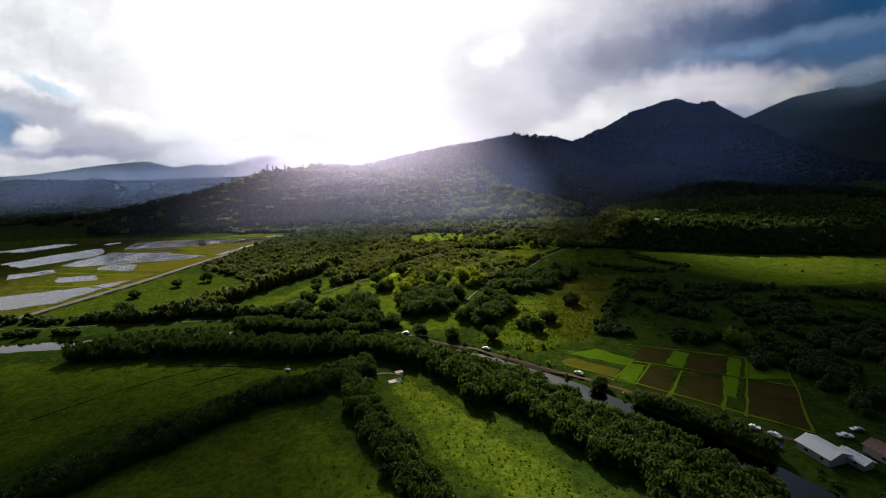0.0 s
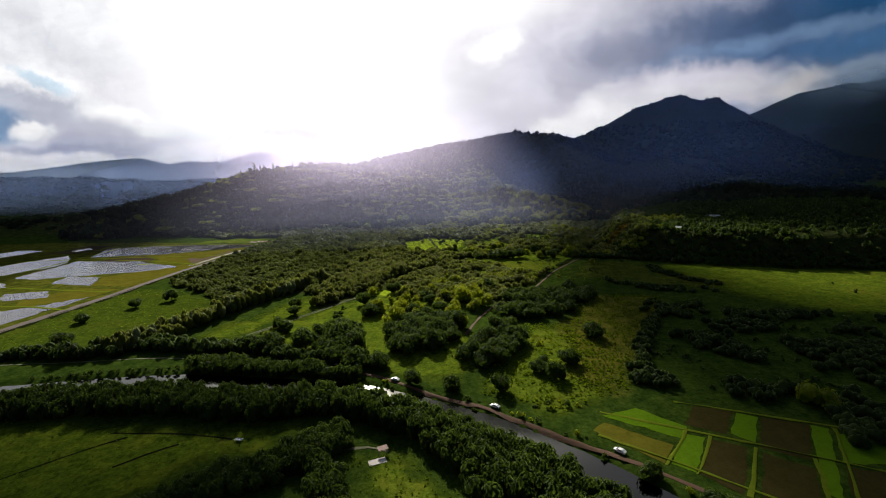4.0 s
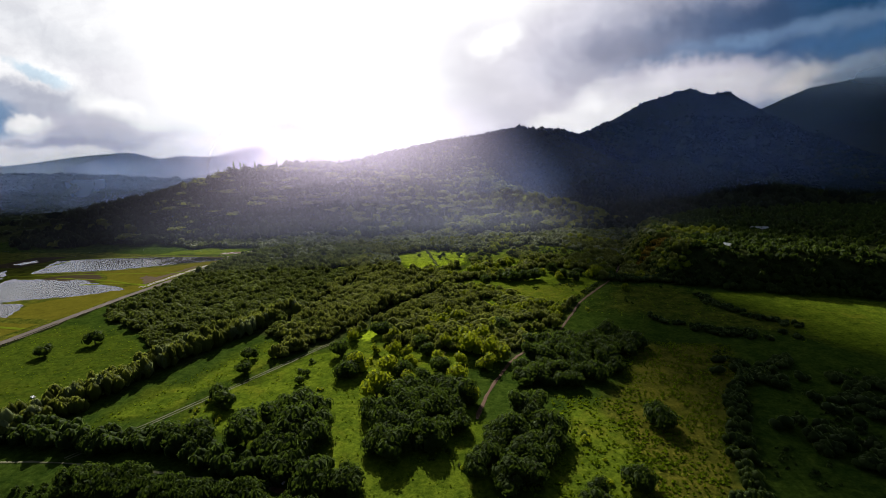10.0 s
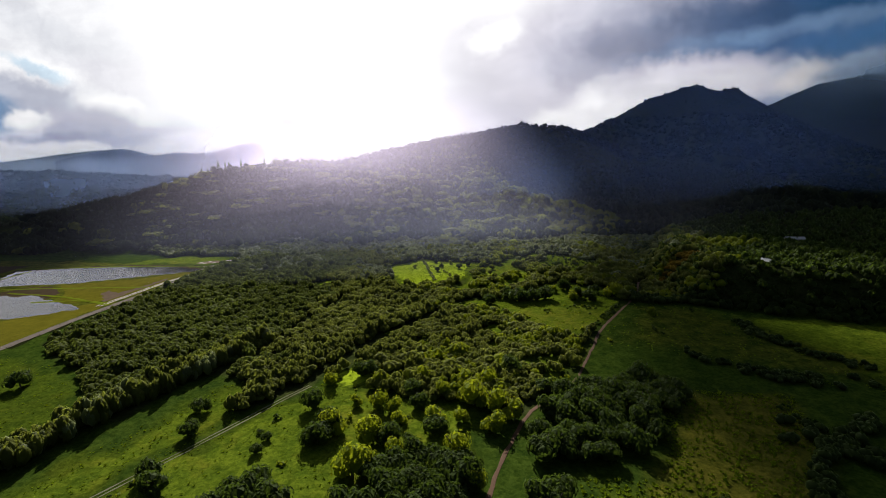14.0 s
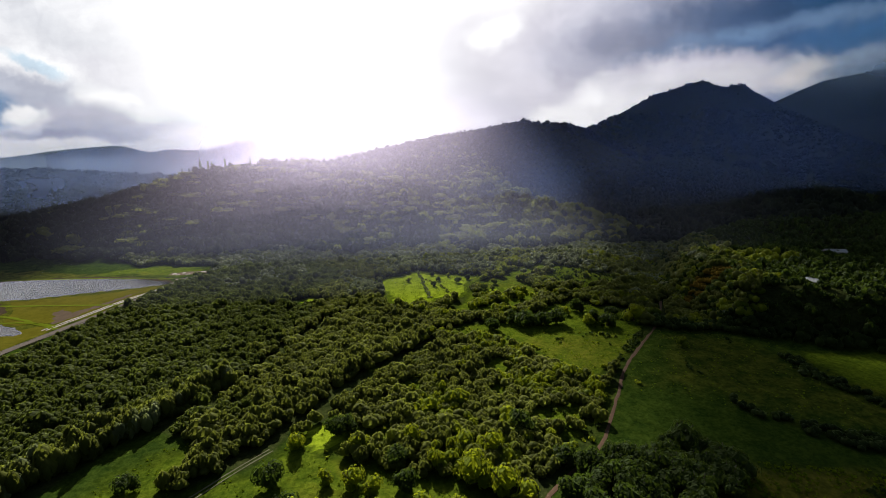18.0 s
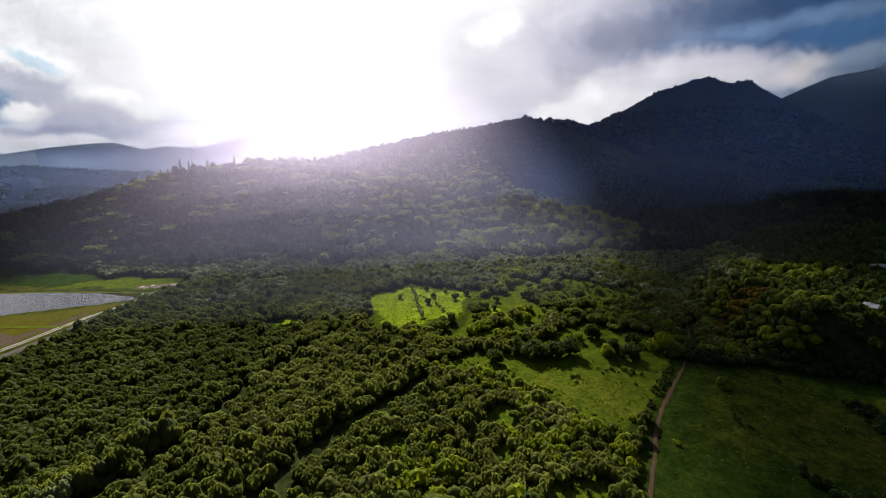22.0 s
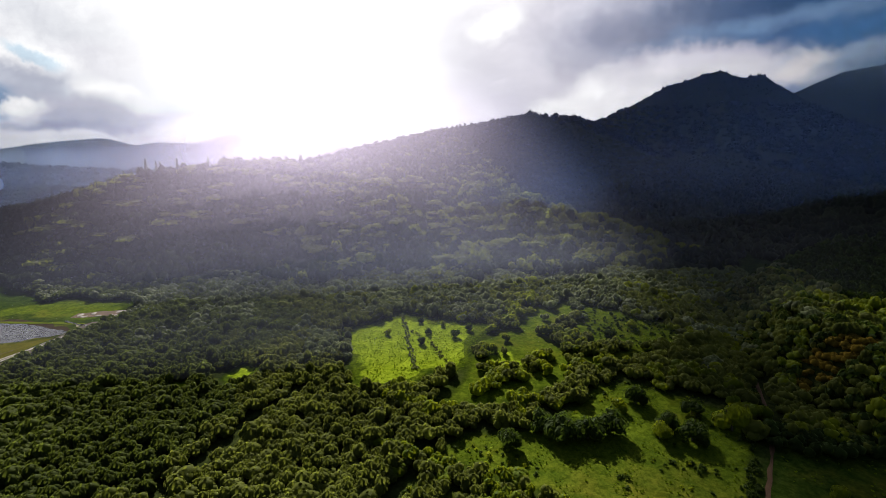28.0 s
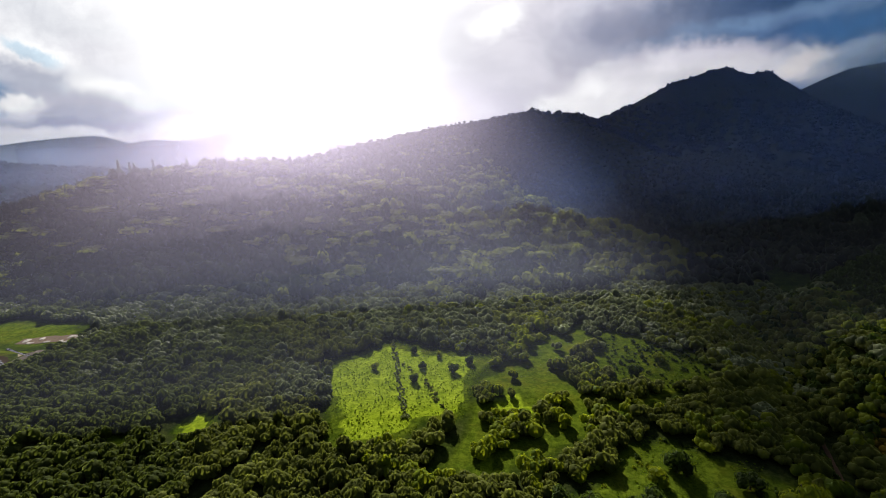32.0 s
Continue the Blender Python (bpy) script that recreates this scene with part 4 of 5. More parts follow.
def scatter(x0, x1, y0, y1, gap, seed):
    """Even but uneven places: a jittered grid."""
    r = np.random.RandomState(seed)
    X, Y = np.meshgrid(np.arange(x0, x1, gap), np.arange(y0, y1, gap * 0.9))
    X = X + (np.arange(X.shape[0])[:, None] % 2) * gap * 0.5
    X, Y = X.ravel() + r.uniform(-0.42, 0.42, X.size) * gap, Y.ravel() + r.uniform(-0.42, 0.42, X.size) * gap
    return X, Y, r


crown_near = [crown(100 + i, 7, 280, 0.125, (7, 3), 1.0) for i in range(6)]
crown_mid = [crown(200 + i, 5, 64, 0.125, (7, 4), 0.95, 0.75, 0.90) for i in range(6)]
crown_far = [crown(300 + i, 3, 32, 0.26, (5, 3), 0.8) for i in range(6)]
crown_wide = [crown(350 + i, 5, 60, 0.17, (6, 3), 0.75, 0.42) for i in range(5)]
crown_umbrella = [crown(380 + i, 11, 260, 0.085, (6, 3), 0.85, 0.30) for i in range(5)]
crown_dist = [crown(400 + i, 2, 9, 0.46, (5, 3), 0.7) for i in range(5)]


def fields_mask(X, Y, margin=0.0):
    """True where open fields, ponds, tracks or water keep the trees away."""
    no = np.zeros(X.shape, bool)
    X0, Y0 = X, Y
    X, Y = X + 7 * fbm(X, Y, 151, 3, 34.0), Y + 7 * fbm(X, Y, 152, 3, 34.0)
    for poly in (BRIGHT, CLEAR_E, UPPER, EAST, STRIP, END_GRASS):
        no |= inside(X, Y, poly)
    for cx, cy, r in LITTLE:
        no |= np.hypot(X - cx, Y - cy) < r
    X, Y = X0, Y0
    no |= near_line(X, Y, TRACK_E)[0] < 4 + margin
    no |= near_line(X, Y, PATH_W)[0] < 3.5 + margin
    no |= near_line(X, Y, LANE)[0] < 3.5 + margin
    no |= near_line(X, Y, LEVEE)[0] < 7
    no |= near_line(X, Y, RIVER)[0] < 10
    return no


def build_woods():
    # the plantation on the valley floor
    X, Y, r = scatter(-430, 310, 380, 812, 4.8, 11)
    ok = inside(X, Y, WOODS) & ~fields_mask(X, Y, 1.0)
    glade = fbm(X, Y, 21, 3, 70.0)
    thin = inside(X, Y, ORCHARD)
    ok &= ~(thin & (glade > 0.42))
    ok &= ~(inside(X, Y, THICKET_E) & (glade + 0.5 * fbm(X, Y, 23, 2, 22.0) > np.where(X < 84, -0.22, 0.12)))
    # lanes of deeper shade between the planted blocks
    ok &= near_line(X, Y, [(-150, 390), (-140, 404), (-114, 443), (-96, 508), (-79, 561), (-60, 590)])[0] > 3.8
    ok &= near_line(X, Y, [(-84, 382), (-66, 424), (-46, 459), (-23, 491), (-1, 514)])[0] > 5.0
    ok &= ~((Y > 790) & (X > 250)) & (Y < 788 + 24 * fbm(X, Y, 77, 3, 110.0))
    X, Y = X[ok], Y[ok]
    patch = fbm(X, Y, 31, 3, 90.0)
    tall = r.rand(len(X)) < 0.07 + 0.07 * (Y > 560)
    R = 2.9 + 2.2 * r.rand(len(X)) ** 1.5 + 0.6 * (patch > 0.3) + 1.6 * tall
    H = (0.95 + 0.28 * r.rand(len(X)) + 0.25 * fbm(X, Y, 33, 2, 40.0) + 0.14 * fbm(X, Y, 35, 2, 15.0) + 0.5 * tall) * 4.5 / R
    T = np.clip(0.42 + 0.45 * patch + 0.28 * r.normal(size=len(X)), 0, 1)
    P = np.stack([X, Y, height(X, Y) + 0.3, R, H, T], 1)
    silver = (fbm(X, Y, 41, 3, 110.0) > 0.92 - 0.0072 * (Y - 560) - 0.0010 * np.minimum(X, 0)) & (r.rand(len(X)) < 0.8)
    silver &= ~(inside(X, Y, THICKET_E) & (X < 84))
    lime = ~silver & (X > -20) & ((fbm(X, Y, 43, 3, 50.0) > 0.2) | (inside(X, Y, THICKET_E) & (X < 84))) & (r.rand(len(X)) < 0.65)
    green = ~silver & ~lime & (X < -105 + 45 * fbm(X, Y, 45, 3, 100.0))
    rust = np.hypot((X - 204) / 20, (Y - 569) / 9) < 1
    silver, lime, green = silver & ~rust, lime & ~rust, green & ~rust
    x, y, q = scatter(174, 236, 546, 590, 4.0, 78)
    ok = (np.hypot((x - 204) / 20, (y - 569) / 9) < 1.0 + 0.25 * fbm(x, y, 79, 2, 14.0)) & (q.rand(len(x)) < 0.95)
    x, y = x[ok], y[ok]
    Q = np.stack([x, y, height(x, y), 2.6 + 1.6 * q.rand(len(x)), 0.9 + 0.3 * q.rand(len(x)), q.rand(len(x))], 1)
    tagged(grow("rust_shrubs", Q, crown_mid, leaf_rust, 15), "orange-brown shrubs at the foot of the bluff", "shrubs", kind="stuff")
    rest = ~silver & ~lime & ~green & ~rust
    tagged(grow("green_woods", P[green], crown_mid, leaf_green, 12), "dense deep green woodland of low broad trees", "woods", kind="stuff")
    tagged(grow("plantation_woods", P[rest], crown_mid, leaf_olive, 1), "dense olive-green plantation of low broad trees", "woods", kind="stuff")
    tagged(grow("silver_woods", P[silver], crown_mid, leaf_silver, 2), "pale silvery-leaved trees among the woods", "woods", kind="stuff")
    tagged(grow("lime_shrubs", P[lime], crown_mid, leaf_lime, 3), "yellow-green shrubs in the open woodland", "shrubs", kind="stuff")


def build_hill_forest():
    X, Y, r = scatter(-760, 640, 750, 1560, 12.4, 12)
    Z = height(X, Y)
    ok = (Y > 784 + 24 * fbm(X, Y, 77, 3, 110.0)) & ((Z > 0.6) | (X < 300)) & (X > -640) & (Y < 1180 + X * 0.75 + 320) & ~fields_mask(X, Y)
    X, Y, Z = X[ok], Y[ok], Z[ok]
    patch = fbm(X, Y, 51, 4, 120.0)
    R = (6.8 + 5.4 * r.rand(len(X)) ** 1.6 + 1.4 * (patch > 0.4)) * np.clip(1.3 - (Y - 830) / 440, 0.45, 1.0)
    P = np.stack([X, Y, Z - 0.8, R, (0.8 + 1.0 * r.rand(len(X))) * np.clip(1.4 - (Y - 830) / 380, 0.36, 1.0) * 9.5 / R, np.clip(0.4 + 0.5 * patch + 0.14 * r.normal(size=len(X)), 0, 1)], 1)
    spur = (near_line(X, Y, [(84, 1120), (76, 1030), (118, 970), (168, 915), (225, 855)])[0] < 55 + 25 * patch) & (r.rand(len(X)) < 0.55)
    hollow = (np.hypot((X + 235) / 75, (Y - 830) / 45) < 1) | (X > 190 + 0.25 * (860 - Y))
    pale = ~spur & ~hollow & (fbm(X, Y, 53, 3, 55.0) > 0.05) & (r.rand(len(X)) < np.clip(0.45 + X / 500, 0.15, 0.6))
    wide = pale & (r.rand(len(X)) < 0.5)
    P[wide, 3] *= 1.3
    P[wide, 4] *= 1.1
    tagged(grow("hill_forest", P[wide], crown_wide, leaf_olive, 10), "pale flat-topped spreading trees on the hillside", "forest", kind="stuff")
    pale &= ~wide
    near = Y < 960
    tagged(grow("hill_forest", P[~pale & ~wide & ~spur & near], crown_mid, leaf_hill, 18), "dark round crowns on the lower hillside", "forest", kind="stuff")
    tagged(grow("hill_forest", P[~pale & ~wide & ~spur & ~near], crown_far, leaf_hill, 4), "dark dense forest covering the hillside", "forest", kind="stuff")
    tagged(grow("hill_forest", P[pale], crown_far, leaf_olive, 5), "lighter green crowns scattered in the hill forest", "forest", kind="stuff")
    tagged(grow("hill_forest", P[spur], crown_mid, leaf_spur, 9), "olive-yellow trees on the spur of the hill", "forest", kind="stuff")
    # great spreading trees that stand out of the lower forest
    X, Y, r = scatter(-460, 330, 785, 1060, 27.0, 19)
    ok = (np.hypot((X + 235) / 75, (Y - 830) / 45) > 1) & (X < 190 + 0.25 * (860 - Y)) & (fbm(X, Y, 64, 3, 130.0) > -0.25) & (r.rand(len(X)) < 0.8) & (Y > 800 + 24 * fbm(X, Y, 77, 3, 110.0)) & ~fields_mask(X, Y)
    X, Y = X[ok], Y[ok]
    R = 10.0 + 9.0 * r.rand(len(X))
    P = np.stack([X, Y, height(X, Y) + 3.0, R, 12.0 / R + 0.3 * r.rand(len(X)), r.rand(len(X))], 1)
    tagged(grow("hill_forest", P, crown_umbrella, leaf_olive, 20), "great flat-topped pale trees standing over the hill forest", "forest", kind="stuff")
    X, Y, r = scatter(-3400, -640, 800, 2500, 42.0, 16)
    Z = height(X, Y)
    ok = (fbm(X, Y, 63, 3, 420.0) > -0.45) & (Y > 860 + 0.12 * (-640 - X)) & ~inside(X, Y, TARO_LAND) & (X > -1.3 * Y)
    X, Y, Z = X[ok], Y[ok], Z[ok]
    P = np.stack([X, Y, Z - 3, 17 + 9 * r.rand(len(X)), 0.45 + 0.3 * r.rand(len(X)), r.rand(len(X))], 1)
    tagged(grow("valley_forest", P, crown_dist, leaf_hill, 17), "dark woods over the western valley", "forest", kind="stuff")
    X, Y, r = scatter(-800, 1900, 900, 2500, 27.0, 13)
    Z = height(X, Y)
    ok = (Z > 3) & ~((X < 636) & (Y < 1556) & (Y < 1180 + X * 0.75 + 315))
    X, Y, Z = X[ok], Y[ok], Z[ok]
    P = np.stack([X, Y, Z - 2.5, 11.5 + 5.5 * r.rand(len(X)), 0.7 + 0.35 * r.rand(len(X)), np.clip(0.3 + 0.4 * fbm(X, Y, 61, 3, 200.0), 0, 1)], 1)
    P[:, 3] *= np.where(Z > 235, 0.42, 1.0)
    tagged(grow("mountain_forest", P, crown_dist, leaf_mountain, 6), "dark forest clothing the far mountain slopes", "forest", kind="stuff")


def hedge(name, line, wide, gap, radius, tall, mat, label, seed, kinds=None, z=0.0, gaps=-9.0, bank=8.4):
    """A band of trees along a line."""
    pts = np.array(line, float)
    lo, hi = pts.min(0) - wide - 4, pts.max(0) + wide + 4
    X, Y, r = scatter(lo[0], hi[0], lo[1], hi[1], gap, seed)
    d, _ = near_line(X, Y, line)
    ok = (d < wide * (0.75 + 0.35 * fbm(X, Y, seed, 2, 30.0))) & (near_line(X, Y, RIVER)[0] > bank) & (near_line(X, Y, LANE)[0] > min(2.8, radius + 0.6))
    ok &= fbm(X, Y, seed + 9, 3, 55.0) + 0.4 * fbm(X, Y, seed + 11, 2, 14.0) > gaps
    X, Y = X[ok], Y[ok]
    R = radius * (0.82 + 0.36 * r.rand(len(X)))
    P = np.stack([X, Y, height(X, Y) + z, R, tall * radius / R * (0.88 + 0.24 * r.rand(len(X))), np.clip(0.4 + 0.4 * fbm(X, Y, seed + 5, 2, 40.0) + 0.2 * r.normal(size=len(X)), 0, 1)], 1)
    return tagged(grow(name, P, kinds or crown_mid, mat, seed), label, "tree row", kind="stuff")


def build_rows():
    h = "tree_row"
    hedge(h, [(-204, 245), (-196, 246), (-160, 250), (-121, 246), (-80, 242), (-46, 242), (-26, 235), (-6, 221), (12, 203)], 11.5, 3.6, 4.2, 2.0, leaf_dark, "thick dark riverside hedge of trees", 101, crown_near)
    hedge(h, [(12, 203), (30, 185), (47, 164), (63, 144), (82, 116), (98, 70)], 17.0, 3.8, 4.3, 1.7, leaf_dark, "thick dark riverside hedge of trees", 102, crown_near)
    hedge(h, [(-42, 213), (-64, 199), (-82, 188), (-97, 172), (-110, 158), (-124, 140), (-152, 104)], 8.5, 3.7, 4.3, 1.5, leaf_dark, "dark hedge of trees dividing the home pastures", 103, crown_near)
    hedge(h, [(-48, 204), (-39, 183), (-29, 162), (-19, 144), (-7, 122), (5, 96)], 7.2, 3.7, 4.2, 1.6, leaf_dark, "dark hedge of trees dividing the home pastures", 104, crown_near)
    hedge(h, [(66, 186), (80, 170), (98, 152), (104, 140)], 7.0, 3.6, 4.0, 1.48, leaf_dark, "dark trees between river and lane", 105, crown_near)
    hedge(h, [(-134, 286), (-104, 280), (-76, 274), (-50, 268)], 7.5, 3.6, 4.2, 1.48, leaf_dark, "bushy trees on the far river bank", 106, crown_near)
    hedge(h, [(-206, 312), (-176, 318), (-150, 310), (-140, 308)], 8.0, 4.6, 4.4, 1.6, leaf_dark, "bushy trees beside the lane", 107)
    hedge(h, [(-140, 312), (-120, 310), (-100, 304)], 7.0, 4.4, 4.3, 1.6, leaf_dark, "bushy trees beside the lane", 108)
    hedge(h, [(-200, 312), (-182, 338), (-160, 384), (-138, 430), (-116, 470)], 9.0, 4.4, 4.4, 2.3, leaf_olive, "tall windbreak row of grey-green trees", 109)
    hedge(h, [(-198, 314), (-180, 340), (-158, 386), (-136, 432), (-114, 472)], 8.0, 4.8, 4.2, 2.5, leaf_silver, "paler trees among the tall windbreak row", 132, gaps=0.38)
    hedge(h, [(181, 366), (150, 348), (133, 333), (118, 308), (100, 276), (92, 255)], 4.5, 4.4, 3.4, 1.3, leaf_dark, "low dark hedgerow across the pasture", 110)
    hedge(h, [(131, 444), (145, 428), (160, 412), (185, 402), (206, 398)], 8.0, 4.4, 3.2, 1.0, leaf_dark, "dark broken hedgerow along the east field", 111, gaps=-0.1)
    hedge(h, [(199, 478), (198, 458), (203, 440), (222, 415)], 6.0, 4.2, 3.0, 1.0, leaf_dark, "dark broken hedgerow along the east field", 112, gaps=-0.2)
    hedge(h, [(152, 534), (180, 530), (206, 516), (250, 490), (300, 470), (420, 440)], 9.0, 5.2, 4.2, 1.3, leaf_dark, "dark trees at the foot of the bluff", 113)
    hedge(h, [(150, 350), (190, 330), (240, 320), (300, 290), (340, 280)], 22.0, 5.4, 4.0, 1.1, leaf_dark, "dark thicket in the east pasture", 114, gaps=0.05)
    hedge(h, [(160, 300), (200, 270), (250, 240), (320, 210)], 34.0, 6.0, 4.4, 1.1, leaf_dark, "dark thicket in the east pasture", 115, gaps=0.05)
    hedge(h, [(100, 255), (120, 245), (150, 236), (180, 215), (175, 180), (165, 150)], 11.0, 5.2, 4.0, 1.2, leaf_dark, "dark trees round the taro patches", 116, gaps=-0.15)
    hedge(h, [(180, 215), (230, 200), (300, 170)], 40.0, 6.0, 4.6, 1.2, leaf_dark, "dark thicket beyond the taro patches", 117, gaps=0.05)
    hedge(h, [(100, 118), (125, 108), (160, 110), (200, 95)], 10.0, 5.4, 4.2, 1.3, leaf_dark, "dark trees round the barn", 118)
    hedge(h, [(106, 484), (130, 517), (147, 538), (161, 561), (172, 582)], 3.0, 2.6, 1.7, 1.0, leaf_dark, "low dark bushes along the farm track", 124, crown_far, gaps=-0.25)
    hedge(h, [(-250, 310), (-214, 306)], 5.0, 4.4, 4.2, 1.6, leaf_dark, "dark trees along the lane", 122)
    hedge(h, [(-98, 300), (-80, 292), (-62, 292), (-44, 284)], 5.0, 4.4, 4.2, 1.6, leaf_dark, "dark trees along the lane", 123)
    hedge(h, [(-96, 392), (-78, 432), (-57, 467), (-34, 499), (-12, 523)], 4.6, 4.4, 4.4, 1.8, leaf_olive, "taller trees walling a lane through the woods", 127)
    hedge("bank_bushes", [(-36, 261), (-14, 250), (14, 233), (36, 216), (54, 200)], 2.6, 2.3, 1.5, 1.15, leaf_dark, "low dark bushes between river and lane", 128, crown_far, gaps=-0.5, bank=7.6)
    hedge("bank_bushes", [(-215, 279), (-170, 284), (-140, 284)], 3.0, 3.0, 1.6, 1.1, leaf_dark, "low dark bushes on the river bank", 129, crown_far, gaps=-0.5, bank=7.6)
    hedge("shrub_row", [(-19, 690), (-12, 650), (-5, 606)], 2.2, 2.4, 1.2, 1.1, leaf_silver, "low shrubs in a row across the bright field", 130, crown_far)
    hedge("shrub_row", [(-10, 660), (4, 640), (14, 612)], 2.0, 3.0, 1.3, 1.1, leaf_olive, "low shrubs in a row across the bright field", 131, crown_far)
    hedge(h, [(-420, 285), (-330, 286), (-270, 284), (-240, 284)], 4.0, 4.8, 3.4, 1.3, leaf_dark, "scrubby trees along the river", 119)
    hedge(h, [(-420, 312), (-340, 318), (-300, 312), (-262, 308), (-238, 306)], 5.0, 5.0, 3.8, 1.2, leaf_dark, "dark trees along the lane", 120)


# the wooded bluff, its lit flank and rusty shrubs
def build_bluff():
    X, Y, r = scatter(190, 900, 420, 830, 7.6, 14)
    s = soft_inside(X, Y, BLUFF, 30.0)
    ok = (s > 0.02) & (np.hypot((X - 204) / 20, (Y - 569) / 9) >= 1) & (near_line(X, Y, TRACK_E)[0] > 5) & ((X < 340) | (r.rand(len(X)) < 0.45)) & (X < 640)
    X, Y, s = X[ok], Y[ok], s[ok]
    P = np.stack([X, Y, height(X, Y) - 0.4, 3.6 + 2 * r.rand(len(X)), 1.1 + 0.5 * r.rand(len(X)), np.clip(0.4 + 0.4 * fbm(X, Y, 71, 3, 60.0), 0, 1)], 1)
    lime = (s > 0.1) & (((np.hypot((X - 210) / 9, (Y - 531) / 12) < 1)) | (np.hypot((X - 262) / 34, (Y - 604) / 17) < 1) | (np.hypot((X - 226) / 14, (Y - 548) / 9) < 1))
    tagged(grow("bluff_woods", P[~lime], crown_far, leaf_dark, 7), "dark trees clinging to the steep bluff", "woods", kind="stuff")
    tagged(grow("lime_shrubs", P[lime], crown_mid, leaf_lime, 8), "yellow-green shrubs on top of the bluff", "shrubs", kind="stuff")


build_woods()
build_hill_forest()
build_rows()
build_bluff()


# ---- single trees ----
def trunk_mesh(seed, tall):
    """A tapered, leaning trunk with four limbs, for a crown of radius 1."""
    r = random.Random(seed)
    bm = bmesh.new()

    def limb(a, b, ra, rb, bend):
        rings = []
        side = Vector((r.uniform(-1, 1), r.uniform(-1, 1), 0)) * bend
        way = (b - a).normalized()
        across = way.orthogonal().normalized()
        other = way.cross(across)
        for i in range(4):
            t = i / 3
            c = a.lerp(b, t) + side * math.sin(t * math.pi)
            q = ra + (rb - ra) * t
            rings.append([bm.verts.new(c + (across * math.cos(k * 1.2566) + other * math.sin(k * 1.2566)) * q) for k in range(5)])
        for lo, hi in zip(rings[:-1], rings[1:]):
            for k in range(5):
                bm.faces.new((lo[k], lo[(k + 1) % 5], hi[(k + 1) % 5], hi[k]))

    top = Vector((r.uniform(-0.08, 0.08), r.uniform(-0.08, 0.08), 0.45 * tall))
    limb(Vector((0, 0, -0.08)), top, 0.075, 0.05, 0.03)
    for k in range(4):
        a = k * 1.57 + r.uniform(-0.4, 0.4)
        limb(top * r.uniform(0.75, 1.0), top + Vector((math.cos(a) * 0.42, math.sin(a) * 0.42, 0.35 * tall)), 0.045, 0.015, 0.04)
    return bm


def tree_kind(seed, mat, label, lobes=7, leaves=420, leaf=0.10, tall=1.15):
    """One tree of crown radius 1 m, to be copied and scaled."""
    base = new("tree")
    base.empty_display_size = 0.2
    part("trunk", trunk_mesh(seed, tall), bark, base)
    v, f = crown(seed, lobes, leaves, leaf, (7, 4), tall)
    v = v - (0, 0, 0.03)
    np_mesh("crown", v, f, mat, np.full(len(v), 0.45), base)
    return tagged(base, label, "tree", "trees in the pasture")


def plant(kinds, rows, seed, group=""):
    r = random.Random(seed)
    for x, y, s in rows:
        k = r.choice(kinds)
        z = float(height(np.array([x]), np.array([y]))[0])
        m = Matrix.LocRotScale((x, y, z), Euler((0, 0, r.uniform(0, 6.28))), (s * 1.08, s * 1.08, s * r.uniform(1.3, 1.65)))
        ob = copy_thing(k, m)
        if group:
            ob["group"] = group


dark_trees = [tree_kind(500 + i, leaf_dark, "dark green round-crowned tree standing in pasture", 6 + i % 3) for i in range(4)]
lime_trees = [tree_kind(520 + i, leaf_lime, "yellow-green bushy tree standing in pasture", 6) for i in range(2)]
LONE = [(-225, 420, 6.0), (-244, 404, 5.0), (-261, 370, 5.0), (-240, 327, 6.5), (-220, 306, 7.0), (-75, 358, 2.8), (-74, 367, 2.4), (-104, 337, 6.0), (-108, 372, 4.8), (-82, 309, 7.6), (-62, 311, 8.5), (-54, 305, 7.5), (-59, 296, 7.0), (-47, 281, 7.6), (-60, 287, 6.0), (-72, 300, 5.0), (-34, 278, 4.6), (-17, 260, 5.0), (3, 254, 4.6), (25, 250, 5.2), (47, 268, 5.0), (53, 260, 5.6), (64, 276, 5.4), (88, 311, 6.0), (-35, 281, 5.2), (-88, 321, 6.0), (-110, 346, 4.5), (-114, 390, 5.0), (-60, 286, 5.5), (-36, 284, 4.5), (89, 317, 5.0), (65, 277, 5.0), (50, 275, 4.0)]
GROVES = [
    [(-32, 304), (-38, 325), (-27, 343), (-8, 353), (17, 346), (14, 331), (2, 306), (-11, 292), (-28, 293)],
    [(10, 299), (20, 313), (38, 336), (46, 320), (45, 297), (36, 281), (22, 276), (10, 279)],
    [(37, 391), (60, 406), (108, 411), (117, 393), (81, 350), (60, 341), (38, 348)],
    [(-78, 307), (-80, 332), (-68, 343), (-53, 325), (-51, 309), (-64, 299)],
    [(-117, 314), (-104, 320), (-97, 306), (-109, 301)],
]
